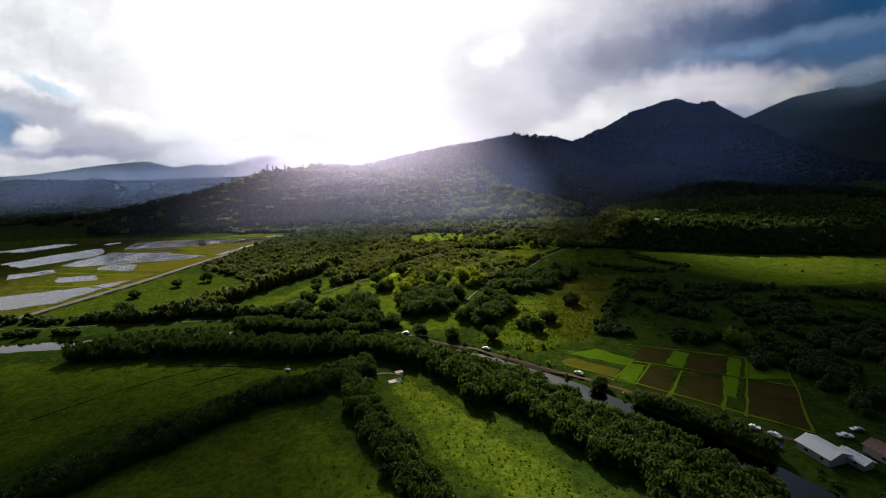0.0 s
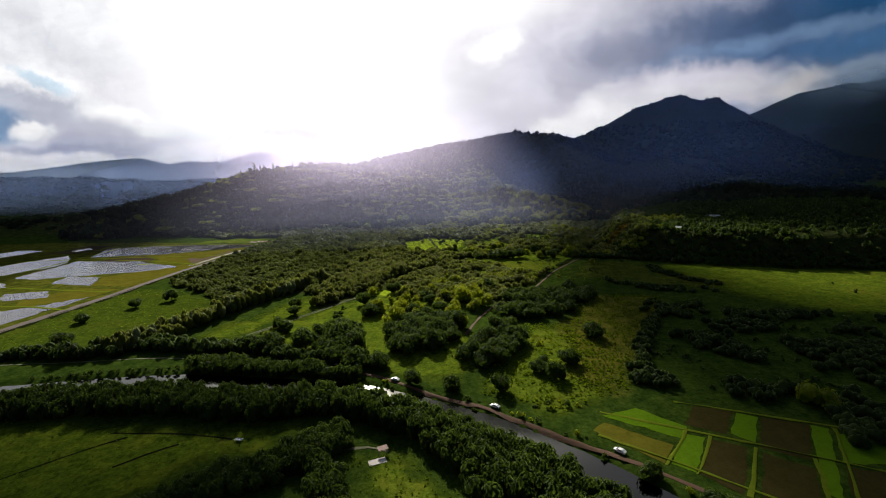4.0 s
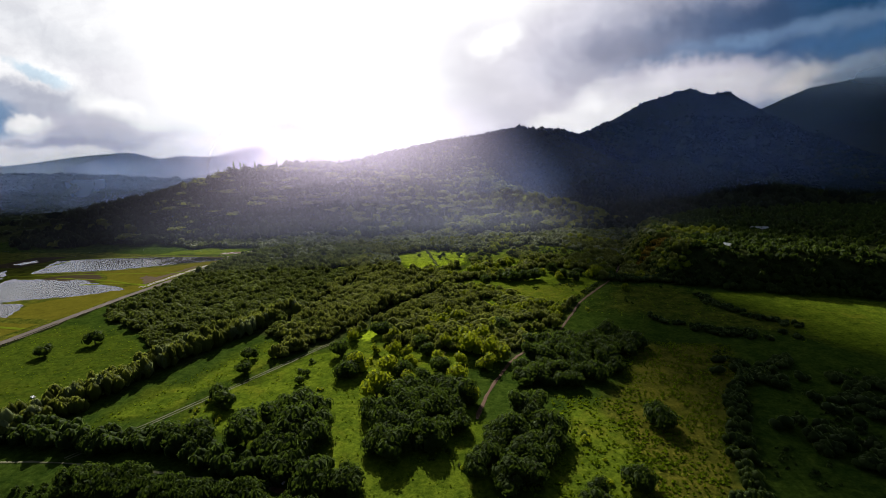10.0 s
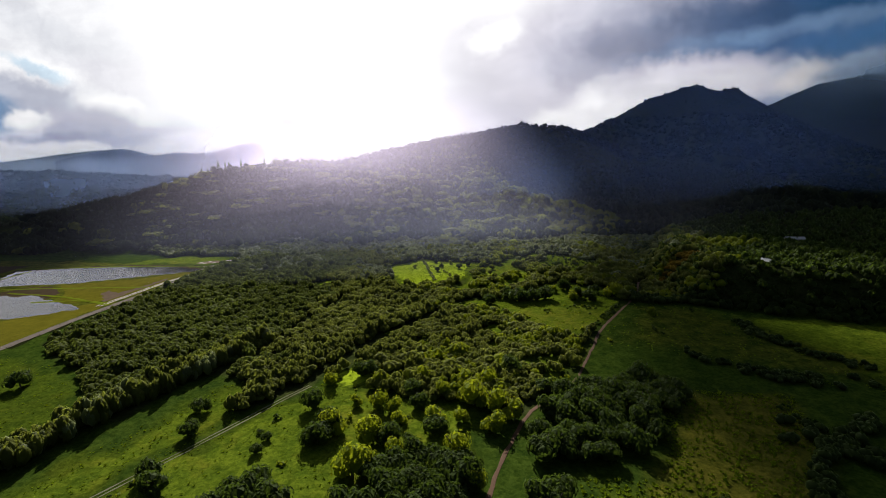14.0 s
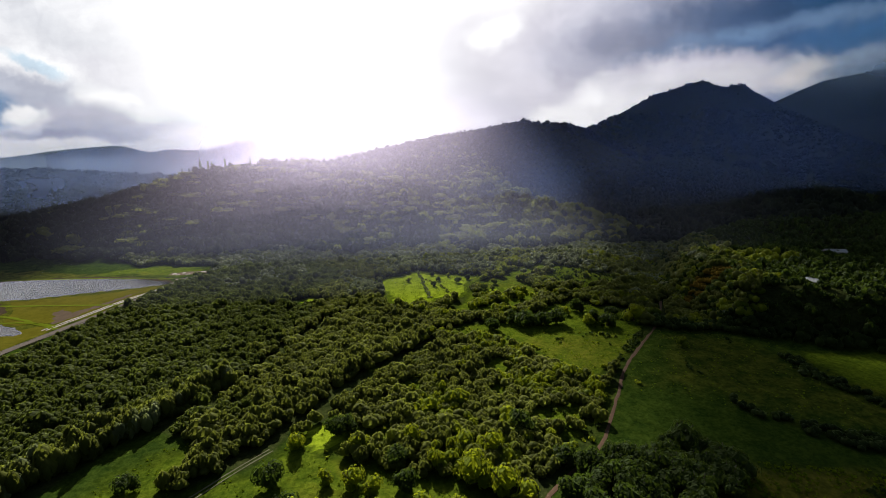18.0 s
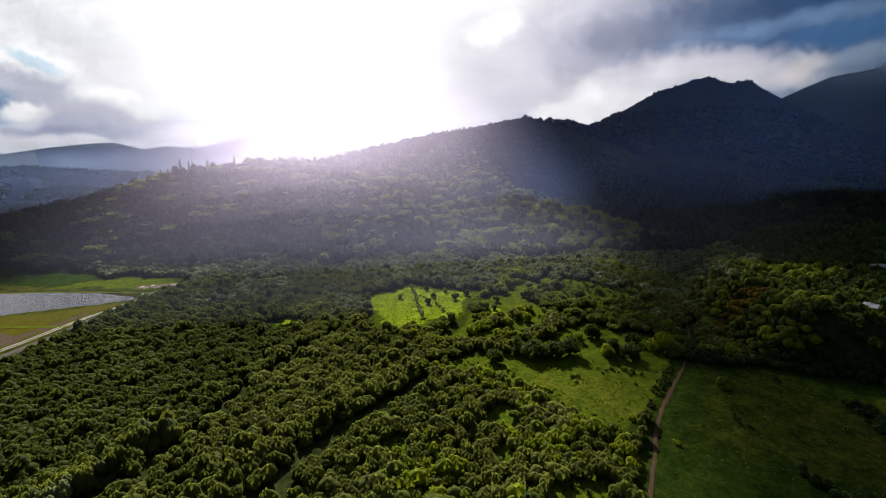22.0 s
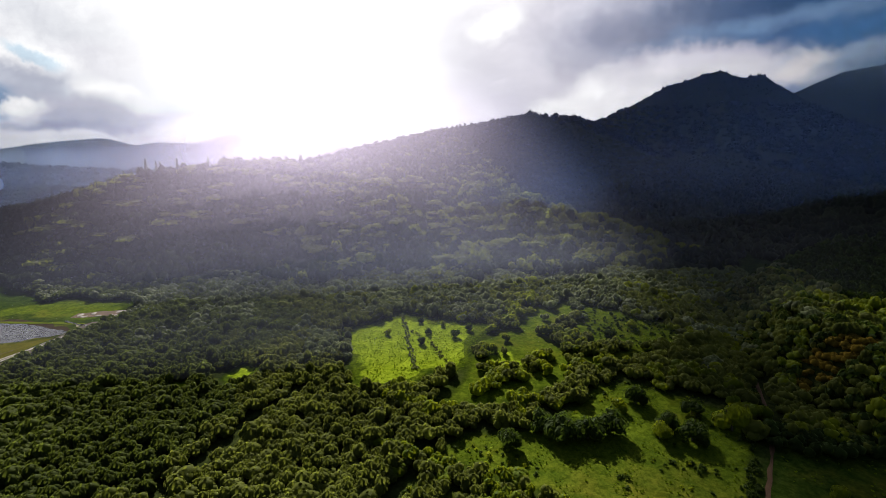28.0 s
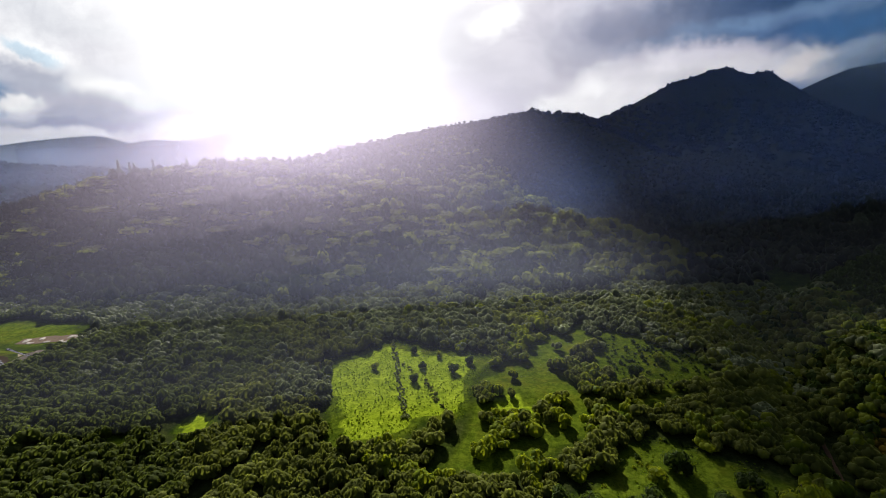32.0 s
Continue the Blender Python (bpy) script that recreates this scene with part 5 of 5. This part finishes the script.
COPSE = [(-52, 364, 6.6), (-47, 372, 6.0), (-33, 342, 7.6), (-28, 348, 5.0), (-19, 376, 3.6), (-20, 356, 4.8), (-13, 357, 4.4), (-3, 367, 6.0), (11, 333, 5.0), (15, 389, 7.5), (24, 383, 7.0), (5, 352, 6.8), (37, 419, 7.0), (-10, 388, 5.0), (-30, 388, 5.5), (8, 376, 4.4), (-29, 364, 7.0), (-49, 375, 6.0), (-60, 390, 6.0), (-39, 423, 5.0), (-22, 384, 4.6), (-22, 363, 5.2), (-2, 375, 5.5), (14, 393, 6.0), (22, 367, 6.0), (22, 405, 6.0), (-43, 421, 5.0), (-58, 412, 5.0), (-31, 410, 5.0), (32, 376, 6.0), (12, 406, 5.5), (-40, 392, 3.5), (-14, 402, 5.0), (0, 398, 4.5), (-8, 414, 5.0)]
OPEN_E = [(38, 535, 5.2), (62, 541, 8.0), (73, 539, 7.0), (84, 543, 7.0), (54, 547, 5.5), (110, 543, 5.6), (104, 538, 4.6), (117, 536, 6.4), (138, 542, 7.0), (105, 565, 6.0), (95, 560, 4.0), (127, 555, 5.0), (-26, 655, 3.0), (-4, 676, 2.6), (12, 668, 2.4), (-2, 640, 3.2), (2, 655, 2.6), (20, 650, 3.4), (30, 660, 3.0), (150, 500, 3.4), (120, 640, 4.0), (140, 655, 4.0)]
plant(dark_trees, LONE, 1)
plant(lime_trees, [(152, 232, 6.5), (158, 226, 5.0)], 6)
for i, poly in enumerate(GROVES):
    p = np.array(poly)
    X, Y, r = scatter(*np.stack([p.min(0), p.max(0)], 1).ravel(), 7.4, 600 + i)
    ok = inside(X, Y, poly) & (near_line(X, Y, TRACK_E)[0] > 4.5) & (near_line(X, Y, LANE)[0] > 5)
    plant(dark_trees, [(x, y, s) for x, y, s in zip(X[ok], Y[ok], 4.4 + 2.6 * r.rand(ok.sum()))], 2, "trees of the meadow groves")
plant(dark_trees + lime_trees * 3, COPSE, 3, "trees of the copse")
plant(dark_trees + lime_trees, OPEN_E, 4, "trees of the clearing")
for ob in dark_trees + lime_trees:
    for child in list(ob.children):
        bpy.data.objects.remove(child)
    bpy.data.objects.remove(ob)


# ---- scrub and coarse grass ----
def build_scrub():
    """Low bushes dotted over the pastures, and clumps of coarse grass."""
    X, Y, r = scatter(-320, 420, 110, 720, 4.2, 15)
    n = fbm(X, Y, 111, 3, 45.0) + 0.5 * fbm(X, Y, 113, 2, 14.0)
    ok = np.zeros(X.shape, bool)
    for poly, most in ((GLADE, 0.62), (DRY, 0.7), (TUSSOCK, 0.75), (SOUTH_E, 0.3), (EAST, 0.9), (FAR_EAST, 0.85), (CLEAR_E, 0.35), (UPPER, -0.15), (BRIGHT, 0.95), (WEST, 1.1), (HOME_E, 1.5)):
        ok |= inside(X, Y, poly) & (n > most)
    thin = inside(X, Y, ORCHARD)
    ok |= thin & (n > 0.0)
    ok |= (near_line(X, Y, RIVER)[0] < 14) & (n > -0.35) & (X > -60)
    ok &= (near_line(X, Y, TRACK_E)[0] > 3) & (near_line(X, Y, PATH_W)[0] > 3) & (near_line(X, Y, LANE)[0] > 2.5) & (near_line(X, Y, RIVER)[0] > 8.8)
    X, Y, n = X[ok], Y[ok], n[ok]
    P = np.stack([X, Y, height(X, Y) - 0.1, 0.9 + 1.5 * r.rand(len(X)) ** 2, 0.8 + 0.4 * r.rand(len(X)), r.rand(len(X))], 1)
    lime = (r.rand(len(X)) < 0.6) & (X < 110)
    tagged(grow("pasture_scrub", P[lime], crown_far, leaf_lime, 21), "low yellow-green bushes dotted over the pasture", "shrubs", kind="stuff")
    tagged(grow("pasture_scrub", P[~lime], crown_far, leaf_dark, 22), "low dark bushes dotted over the pasture", "shrubs", kind="stuff")


def tuft(seed):
    """A clump of coarse grass: bent upright blades round a middle."""
    r = np.random.RandomState(seed)
    V, F = [], []
    for k in range(6):
        a, w = r.rand() * 6.283, 0.35 + 0.2 * r.rand()
        c, s = np.cos(a), np.sin(a)
        h, lean = 0.55 + 0.5 * r.rand(), 0.5 + 0.5 * r.rand()
        V += [(-s * w, c * w, 0), (s * w, -c * w, 0), (c * lean + s * w * 0.5, s * lean - c * w * 0.5, h), (c * lean - s * w * 0.5, s * lean + c * w * 0.5, h)]
        F.append((4 * k, 4 * k + 1, 4 * k + 2, 4 * k + 3))
    return np.array(V), np.array(F)


def build_grass():
    tufts = [tuft(700 + i) for i in range(5)]
    grass = leaf_material("coarse_grass", (0.045, 0.085, 0.004), (0.14, 0.195, 0.010), (0.22, 0.30, 0.008), rough=0.8, through=0.45)
    for poly, gap, most, seed in ((HOME_E, 2.6, -0.6, 31), (GLADE, 2.8, 0.1, 32), (DRY, 2.0, -0.25, 33), (TUSSOCK, 2.3, -0.2, 40), (WEST, 4.0, 0.0, 41), (EAST, 3.4, 0.1, 42), (BRIGHT, 1.8, -0.3, 34), (CLEAR_E, 2.2, 0.0, 35), (HOME_W, 5.5, -0.3, 36), (HOME_M, 4.0, -0.5, 37), (UPPER, 2.2, -0.2, 38), (STRIP, 2.4, 0.0, 39)):
        p = np.array(poly)
        X, Y, r = scatter(*np.stack([p.min(0), p.max(0)], 1).ravel(), gap, seed)
        n = fbm(X, Y, seed, 3, 16.0)
        ok = inside(X, Y, poly) & (n > most) & (near_line(X, Y, LANE)[0] > 3.2) & (near_line(X, Y, TRACK_E)[0] > 2) & (near_line(X, Y, PATH_W)[0] > 2) & (near_line(X, Y, RIVER)[0] > 11)
        X, Y = X[ok], Y[ok]
        big = 1.7 if poly in (TUSSOCK, DRY) else 1.0
        P = np.stack([X, Y, height(X, Y) - 0.05, big * (0.35 + 0.45 * r.rand(len(X)) ** 2), 0.5 + 0.4 * r.rand(len(X)), np.clip(0.6 + 0.4 * n[ok], 0, 1)], 1)
        tagged(grow("coarse_grass", P, tufts, grass, seed), "clumps of coarse green pasture grass", "grass", kind="stuff")


build_scrub()
build_grass()


# ---- pines on the ridge ----
def pine_kind(seed):
    """A slim column-shaped pine, 1 m tall, in tiers of drooping boughs."""
    r = np.random.RandomState(seed)
    base = new("pine_tree")
    bm = bmesh.new()
    bmesh.ops.create_cone(bm, segments=6, radius1=0.022, radius2=0.004, depth=1.0, cap_ends=True, matrix=Matrix.Translation((0, 0, 0.5)))
    part("trunk", bm, bark, base)
    V, F = [], []
    for k in range(110):
        z = 0.10 + 0.88 * (k / 110)
        w = 0.115 * (1 - z) ** 0.6 * (0.7 + 0.5 * r.rand()) + 0.015
        a = k * 2.4 + r.rand()
        c, s, h = np.cos(a), np.sin(a), 0.035 + 0.03 * r.rand()
        n = len(V)
        V += [(0, 0, z + h), (c * w - s * 0.03, s * w + c * 0.03, z), (c * w * 1.15, s * w * 1.15, z - h * 0.6), (c * w + s * 0.03, s * w - c * 0.03, z)]
        F.append((n, n + 1, n + 2, n + 3))
    np_mesh("crown", np.array(V), np.array(F), leaf_dark, np.full(len(V), 0.2), base)
    return tagged(base, "tall slim dark pine on the ridge", "tree", "pines on the ridge")


pine = pine_kind(5)
rp = random.Random(9)
for x in (-424, -412, -401, -393, -384, -372, -360, -352, -343, -330, -294, -268):
    y = 990 + (x + 294) * 0.48 + rp.uniform(-8, 8)
    s = rp.uniform(17, 25)
    copy_thing(pine, Matrix.LocRotScale((x, y, float(height(np.array([x]), np.array([y]))[0]) - 0.3), Euler((0, 0, rp.uniform(0, 6))), (s, s, s)))
for child in list(pine.children):
    bpy.data.objects.remove(child)
bpy.data.objects.remove(pine)


# ---- crags along the mountain crest ----
def build_crags():
    """Jagged rocks on the summit ridge: leaning five-sided spikes of many sizes."""
    r = np.random.RandomState(17)
    crest = [p for p in RIDGES[1][0][:-1] + RIDGES[2][0] if 840 <= p[0] <= 1520]
    X = np.concatenate([np.linspace(a[0], b[0], max(2, int((b[0] - a[0]) / 7)), endpoint=False) for a, b in zip(crest[:-1], crest[1:])])
    Y = np.interp(X, [p[0] for p in crest], [p[1] for p in crest]) + r.uniform(-8, 8, len(X))
    V, F = [], []
    for x, y, z in zip(X, Y, height(X, Y)):
        w, tall = r.uniform(5, 11), r.uniform(-2.0, 5.0) + 7 * (r.rand() < 0.12)
        n = len(V)
        lean = r.uniform(-2.5, 2.5, 2)
        for k in range(5):
            a = k * 1.2566 + r.uniform(-0.3, 0.3)
            V.append((x + w * np.cos(a), y + w * np.sin(a), z - 14))
        for k in range(5):
            a = k * 1.2566 + r.uniform(-0.4, 0.4)
            V.append((x + lean[0] + 0.35 * w * np.cos(a), y + lean[1] + 0.35 * w * np.sin(a), z + tall * r.uniform(0.6, 1.0)))
        for k in range(5):
            F.append((n + k, n + (k + 1) % 5, n + 5 + (k + 1) % 5, n + 5 + k))
        F.append((n + 5, n + 6, n + 7, n + 8))
        F.append((n + 5, n + 8, n + 9, n + 5 + 0))
    F = [f if len(set(f)) == 4 else (f[0], f[1], f[2], f[0] - 5) for f in F]
    rock = plain("crag_rock", (0.03, 0.032, 0.035), 1.0, vary=0.3, scale=0.1, spec=0.0)
    tagged(np_mesh("crag", np.array(V), np.array(F), rock), "dark jagged rocks along the mountain crest", "rocks", kind="stuff")


build_crags()


# ---- buildings, vehicles and small things ----
def thing(name, label, category, x, y, turn=0.0, z=None, group=""):
    base = new(name)
    base.empty_display_size = 0.3
    if z is None:
        z = float(height(np.array([float(x)]), np.array([float(y)]))[0])
    base.matrix_world = pose(x, y, z, 0, 0, turn)
    return tagged(base, label, category, group)


def gable_roof(bm, x0, x1, y0, y1, eave, ridge, over=0.5, thick=0.12):
    """Two slopes with thickness; the ridge runs along y."""
    mx = (x0 + x1) / 2
    for side in (-1, 1):
        ex = mx + side * ((x1 - x0) / 2 + over)
        drop = (ridge - eave) * over / ((x1 - x0) / 2)
        pts = [(mx, y0 - over, ridge), (ex, y0 - over, eave - drop), (ex, y1 + over, eave - drop), (mx, y1 + over, ridge)]
        low = [bm.verts.new((a, b, c)) for a, b, c in pts]
        top = [bm.verts.new((a, b, c + thick)) for a, b, c in pts]
        bm.faces.new(low)
        bm.faces.new(top[::-1])
        for i in range(4):
            bm.faces.new((low[i], low[(i + 1) % 4], top[(i + 1) % 4], top[i]))
    bmesh.ops.recalc_face_normals(bm, faces=bm.faces)
    return bm


def walls(bm, x0, x1, y0, y1, eave, ridge, t=0.2):
    """Four walls with thickness, gable ends up to the ridge."""
    box(bm, x0, y0, 0, x0 + t, y1, eave)
    box(bm, x1 - t, y0, 0, x1, y1, eave)
    for y in (y0, y1 - t):
        mx = (x0 + x1) / 2
        a = [bm.verts.new(p) for p in ((x0, y, 0), (x1, y, 0), (x1, y, eave), (mx, y, ridge - 0.05), (x0, y, eave))]
        b = [bm.verts.new((v.co.x, y + t, v.co.z)) for v in a]
        bm.faces.new(a)
        bm.faces.new(b[::-1])
        for i in range(5):
            bm.faces.new((a[i], a[(i + 1) % 5], b[(i + 1) % 5], b[i]))
    bmesh.ops.recalc_face_normals(bm, faces=bm.faces)
    return bm


def opening(parent, x, y, z, w, h, side, kind="window"):
    """A window or door on a wall that faces along x (side +-1)."""
    bm = box(bmesh.new(), -0.05, -w / 2 - 0.08, -0.08, 0.05, w / 2 + 0.08, h + 0.08, 0.02)
    bmesh.ops.transform(bm, matrix=Matrix.Translation((x, y, z)), verts=bm.verts)
    f = part(kind, bm, white_paint if kind == "window" else wood, parent)
    bm = box(bmesh.new(), -0.03, -w / 2, 0, 0.03, w / 2, h)
    bmesh.ops.transform(bm, matrix=Matrix.Translation((x + side * 0.06, y, z)), verts=bm.verts)
    part("pane" if kind == "window" else "leaf", bm, window_dark if kind == "window" else wood, f)


def barn(x, y, turn, wide, long_, eave, ridge, roof, label, ribs=9, name="barn"):
    b = thing(name, label, "barn", x, y, turn)
    part("wall", walls(bmesh.new(), -wide / 2, wide / 2, -long_ / 2, long_ / 2, eave, ridge), grey_wall, b)
    r = part("roof", gable_roof(bmesh.new(), -wide / 2, wide / 2, -long_ / 2, long_ / 2, eave, ridge), roof, b)
    slope = math.hypot(wide / 2 + 0.5, (ridge - eave) * (1 + 1.0 / wide))
    angle = math.atan2(ridge - eave, wide / 2)
    for side in (-1, 1):
        for k in range(ribs):
            bm = box(bmesh.new(), 0, -0.04, 0.12, slope, 0.04, 0.17)
            m = Matrix.Translation((0, -long_ / 2 + (k + 0.5) * long_ / ribs, ridge + 0.02)) @ (Matrix.Rotation(math.pi, 4, "Z") if side < 0 else Matrix.Identity(4)) @ Matrix.Rotation(angle, 4, "Y")
            bmesh.ops.transform(bm, matrix=m, verts=bm.verts)
            part("seam", bm, roof, r)
    bm = box(bmesh.new(), -0.25, -long_ / 2 - 0.5, ridge + 0.10, 0.25, long_ / 2 + 0.5, ridge + 0.22, 0.04)
    part("ridge_cap", bm, roof, r)
    for k in range(max(1, int(long_ / 5))):
        yy = -long_ / 2 + 2.5 + k * 5
        opening(b, -wide / 2 - 0.02, yy, 1.1, 1.2, 1.0, -1)
        opening(b, wide / 2 + 0.02, yy, 0.0 if k == 0 else 1.1, 1.4, 2.1 if k == 0 else 1.0, 1, "door" if k == 0 else "window")
    return b


barn(124.5, 138, 14, 8.6, 11.0, 3.0, 4.6, white_metal, "large barn with a white metal roof by the taro patches")
barn(131.6, 133.5, 14, 4.6, 8.0, 2.4, 3.3, white_metal, "lower white-roofed lean-to shed beside the barn", 7, "shed")
barn(143, 135, 10, 7.0, 9.0, 2.8, 4.2, rust_roof, "small shed with a dull reddish metal roof", 6, "shed")
barn(252, 534, 30, 4.5, 6.0, 2.6, 4.0, dull_metal, "small grey-roofed house on the bluff", 5, "farmhouse")
barn(334, 612, 78, 6.0, 15.0, 2.8, 4.4, dull_metal, "long grey-roofed house on the bluff", 8, "farmhouse")


def wheel(parent, x, y, r=0.33):
    bm = bmesh.new()
    bmesh.ops.create_cone(bm, segments=14, radius1=r, radius2=r, depth=0.22, cap_ends=True, matrix=Matrix.Translation((x, y, r)) @ Matrix.Rotation(math.pi / 2, 4, "Y"))
    bmesh.ops.bevel(bm, geom=[e for e in bm.edges if e.calc_length() < 0.2 and abs(e.verts[0].co.x - e.verts[1].co.x) < 0.01], offset=0.03, segments=1, affect="EDGES")
    w = part("wheel", bm, tyre_black, parent)
    bm = bmesh.new()
    out = 0.115 if x > 0 else -0.115
    bmesh.ops.create_cone(bm, segments=10, radius1=r * 0.6, radius2=r * 0.5, depth=0.03, cap_ends=True, matrix=Matrix.Translation((x + out, y, r)) @ Matrix.Rotation(math.pi / 2, 4, "Y"))
    part("rim", bm, steel, w)


def car(x, y, turn, paint, label, pickup=False):
    c = thing("car", label, "car", x, y, turn, group="parked vehicles")
    c.location.z += 0.16
    # side outline along y, swept across x and drawn in towards the roof
    if pickup:
        outline = [(-2.45, 0.35), (2.4, 0.35), (2.45, 0.75), (2.3, 0.95), (1.2, 1.02), (0.75, 1.62), (-0.55, 1.66), (-0.7, 1.05), (-2.4, 1.05)]
    else:
        outline = [(-2.15, 0.35), (2.1, 0.35), (2.2, 0.65), (2.05, 0.85), (1.15, 0.98), (0.45, 1.42), (-1.0, 1.45), (-1.75, 1.0), (-2.15, 0.9)]
    bm = bmesh.new()
    rings = []
    for sx in (-0.88, 0.88):
        rings.append([bm.verts.new((sx * (1 - 0.16 * max(0, zz - 0.95) / 0.5), yy, zz)) for yy, zz in outline])
    bm.faces.new(rings[0])
    bm.faces.new(rings[1][::-1])
    n = len(outline)
    for i in range(n):
        bm.faces.new((rings[0][i], rings[1][i], rings[1][(i + 1) % n], rings[0][(i + 1) % n]))
    bmesh.ops.recalc_face_normals(bm, faces=bm.faces)
    bmesh.ops.bevel(bm, geom=list(bm.edges), offset=0.06, segments=2, affect="EDGES", profile=0.6)
    body = part("body", bm, paint, c)
    for sx in (-1, 1):
        bm = box(bmesh.new(), sx * 0.80, -0.5 if pickup else -0.95, 1.03, sx * 0.86, 0.45, 1.36)
        part("side_window", bm, window_dark, body)
    bm = box(bmesh.new(), -0.68, -0.03, 0, 0.68, 0.03, 0.52, 0.01)
    bmesh.ops.transform(bm, matrix=Matrix.Translation((0, 1.16 if pickup else 1.12, 1.04)) @ Matrix.Rotation(0.72 if pickup else 0.98, 4, "X"), verts=bm.verts)
    part("windscreen", bm, window_dark, body)
    for sx in (-0.62, 0.62):
        part("headlight", box(bmesh.new(), sx - 0.16, 2.14 if not pickup else 2.36, 0.66, sx + 0.16, 2.22 if not pickup else 2.46, 0.80, 0.02), steel, body)
        part("tail_light", box(bmesh.new(), sx - 0.14, -2.2 if not pickup else -2.48, 0.72, sx + 0.14, -2.12 if not pickup else -2.38, 0.86, 0.02), red_paint, body)
    part("bumper", box(bmesh.new(), -0.84, 2.08 if not pickup else 2.3, 0.36, 0.84, 2.27 if not pickup else 2.5, 0.56, 0.04), tyre_black, body)
    for sx in (-0.8, 0.8):
        for yy in (-1.35, 1.35):
            wheel(c, sx, yy)
    return c


car(-25, 264.5, 62, white_paint, "white car parked on the river lane")
car(21, 236.5, 54, white_paint, "white car parked on the river lane")
car(62, 203, 45, white_paint, "white car on the lane beside the taro patches")
car(-60, 284, 78, white_paint, "white car on the lane under trees")
car(112, 154, 60, white_paint, "white pickup parked near the barn", True)
car(116.5, 149, 20, white_paint, "white car parked beside the barn")
car(140, 147, 75, white_paint, "white pickup parked behind the barn", True)
car(147, 150, 80, steel, "silver car parked behind the barn")
car(112, 143, 40, blue_paint, "blue car parked near the barn")


def trailer(x, y, turn):
    t = thing("farm_trailer", "small white farm trailer standing in the pasture", "trailer", x, y, turn)
    t.scale = (0.65, 0.65, 0.65)
    part("tray", box(bmesh.new(), -1.1, -2.2, 0.55, 1.1, 2.2, 0.75, 0.04), white_paint, t)
    for sx in (-1.08, 1.02):
        part("side_board", box(bmesh.new(), sx, -2.2, 0.76, sx + 0.06, 2.2, 1.25), white_paint, t)
    for yy in (-2.2, 2.14):
        part("end_board", box(bmesh.new(), -1.01, yy, 0.76, 1.01, yy + 0.06, 1.25), white_paint, t)
    part("drawbar", box(bmesh.new(), -0.06, 2.21, 0.5, 0.06, 3.6, 0.62, 0.02), steel, t)
    wheel(t, -0.95, -0.3)
    wheel(t, 0.95, -0.3)


trailer(-82, 218, 80)
trailer(-206, 352, 60)


def field_shed(x, y, turn):
    s = thing("field_shed", "open rusty-roofed field shelter at the pasture corner", "shed", x, y, turn)
    for px in (-1.5, 1.5):
        for py in (-0.9, 0.9):
            part("post", box(bmesh.new(), px - 0.08, py - 0.08, -0.2, px + 0.08, py + 0.08, 2.3 + 0.2 * (py > 0), 0.01), wood, s)
    bm = box(bmesh.new(), -1.9, -1.3, -0.05, 1.9, 1.3, 0.05, 0.01)
    bmesh.ops.transform(bm, matrix=Matrix.Translation((0, 0, 2.45)) @ Matrix.Rotation(0.07, 4, "X"), verts=bm.verts)
    part("roof", bm, rust_roof, s)
    part("beam", box(bmesh.new(), -1.6, -0.06, 2.18, 1.6, 0.06, 2.34), wood, s)


field_shed(-24, 207, 25)
yard = thing("concrete_slab", "pale concrete slab at the pasture corner", "slab", -25.5, 202.5, 20)
part("slab", box(bmesh.new(), -3.2, -1.6, -0.1, 3.2, 1.6, 0.18, 0.04), plain("concrete", (0.52, 0.47, 0.42), 0.85, vary=0.15, scale=0.8), yard)
tagged(ribbon("yard_track", [(-46, 206), (-38, 210), (-30, 211), (-22, 208)], 0.8, gravel, 0.12, 0.4, 90), "pale gravel yard at the pasture corner", "track", kind="structure")
for i, (x, y, turn) in enumerate(((-43, 208, 10), (-45, 201, 60))):
    t = thing("feed_trough", "pale feed trough beside the hedge", "trough", x, y, turn, group="feed troughs")
    bm = box(bmesh.new(), -1.4, -0.5, 0.1, 1.4, 0.5, 0.7, 0.03)
    top = max(bm.faces, key=lambda f: f.calc_center_median().z)
    got = bmesh.ops.inset_individual(bm, faces=[top], thickness=0.08)
    bmesh.ops.translate(bm, verts=top.verts, vec=(0, 0, -0.45))
    part("tub", bm, white_metal, t)
    for px in (-1.1, 1.1):
        part("foot", box(bmesh.new(), px - 0.1, -0.45, -0.05, px + 0.1, 0.45, 0.1), wood, t)


# pale spoil heaps on the grass beyond the ponds
def heap(seed):
    r = random.Random(seed)
    bm = bmesh.new()
    bmesh.ops.create_icosphere(bm, subdivisions=2, radius=1.0)
    for v in bm.verts:
        k = 1 + 0.28 * noise.noise(v.co * 1.7 + Vector((seed, 0, 0)))
        v.co = Vector((v.co.x * k, v.co.y * k, max(-0.1, v.co.z * k * 0.55)))
    return bm


rh = random.Random(4)
for i in range(9):
    x, y = -278 + rh.uniform(0, 36), 705 + rh.uniform(0, 12)
    ob = tagged(part("gravel_heap", heap(i), pale_gravel), "pale heap of gravel on the grass beyond the ponds", "gravel heap", "gravel heaps")
    s = rh.uniform(0.9, 2.2)
    ob.matrix_world = Matrix.LocRotScale((x, y, float(height(np.array([x]), np.array([y]))[0]) - 0.05), Euler((0, 0, rh.uniform(0, 6))), (s * 1.6, s, s * 0.8))
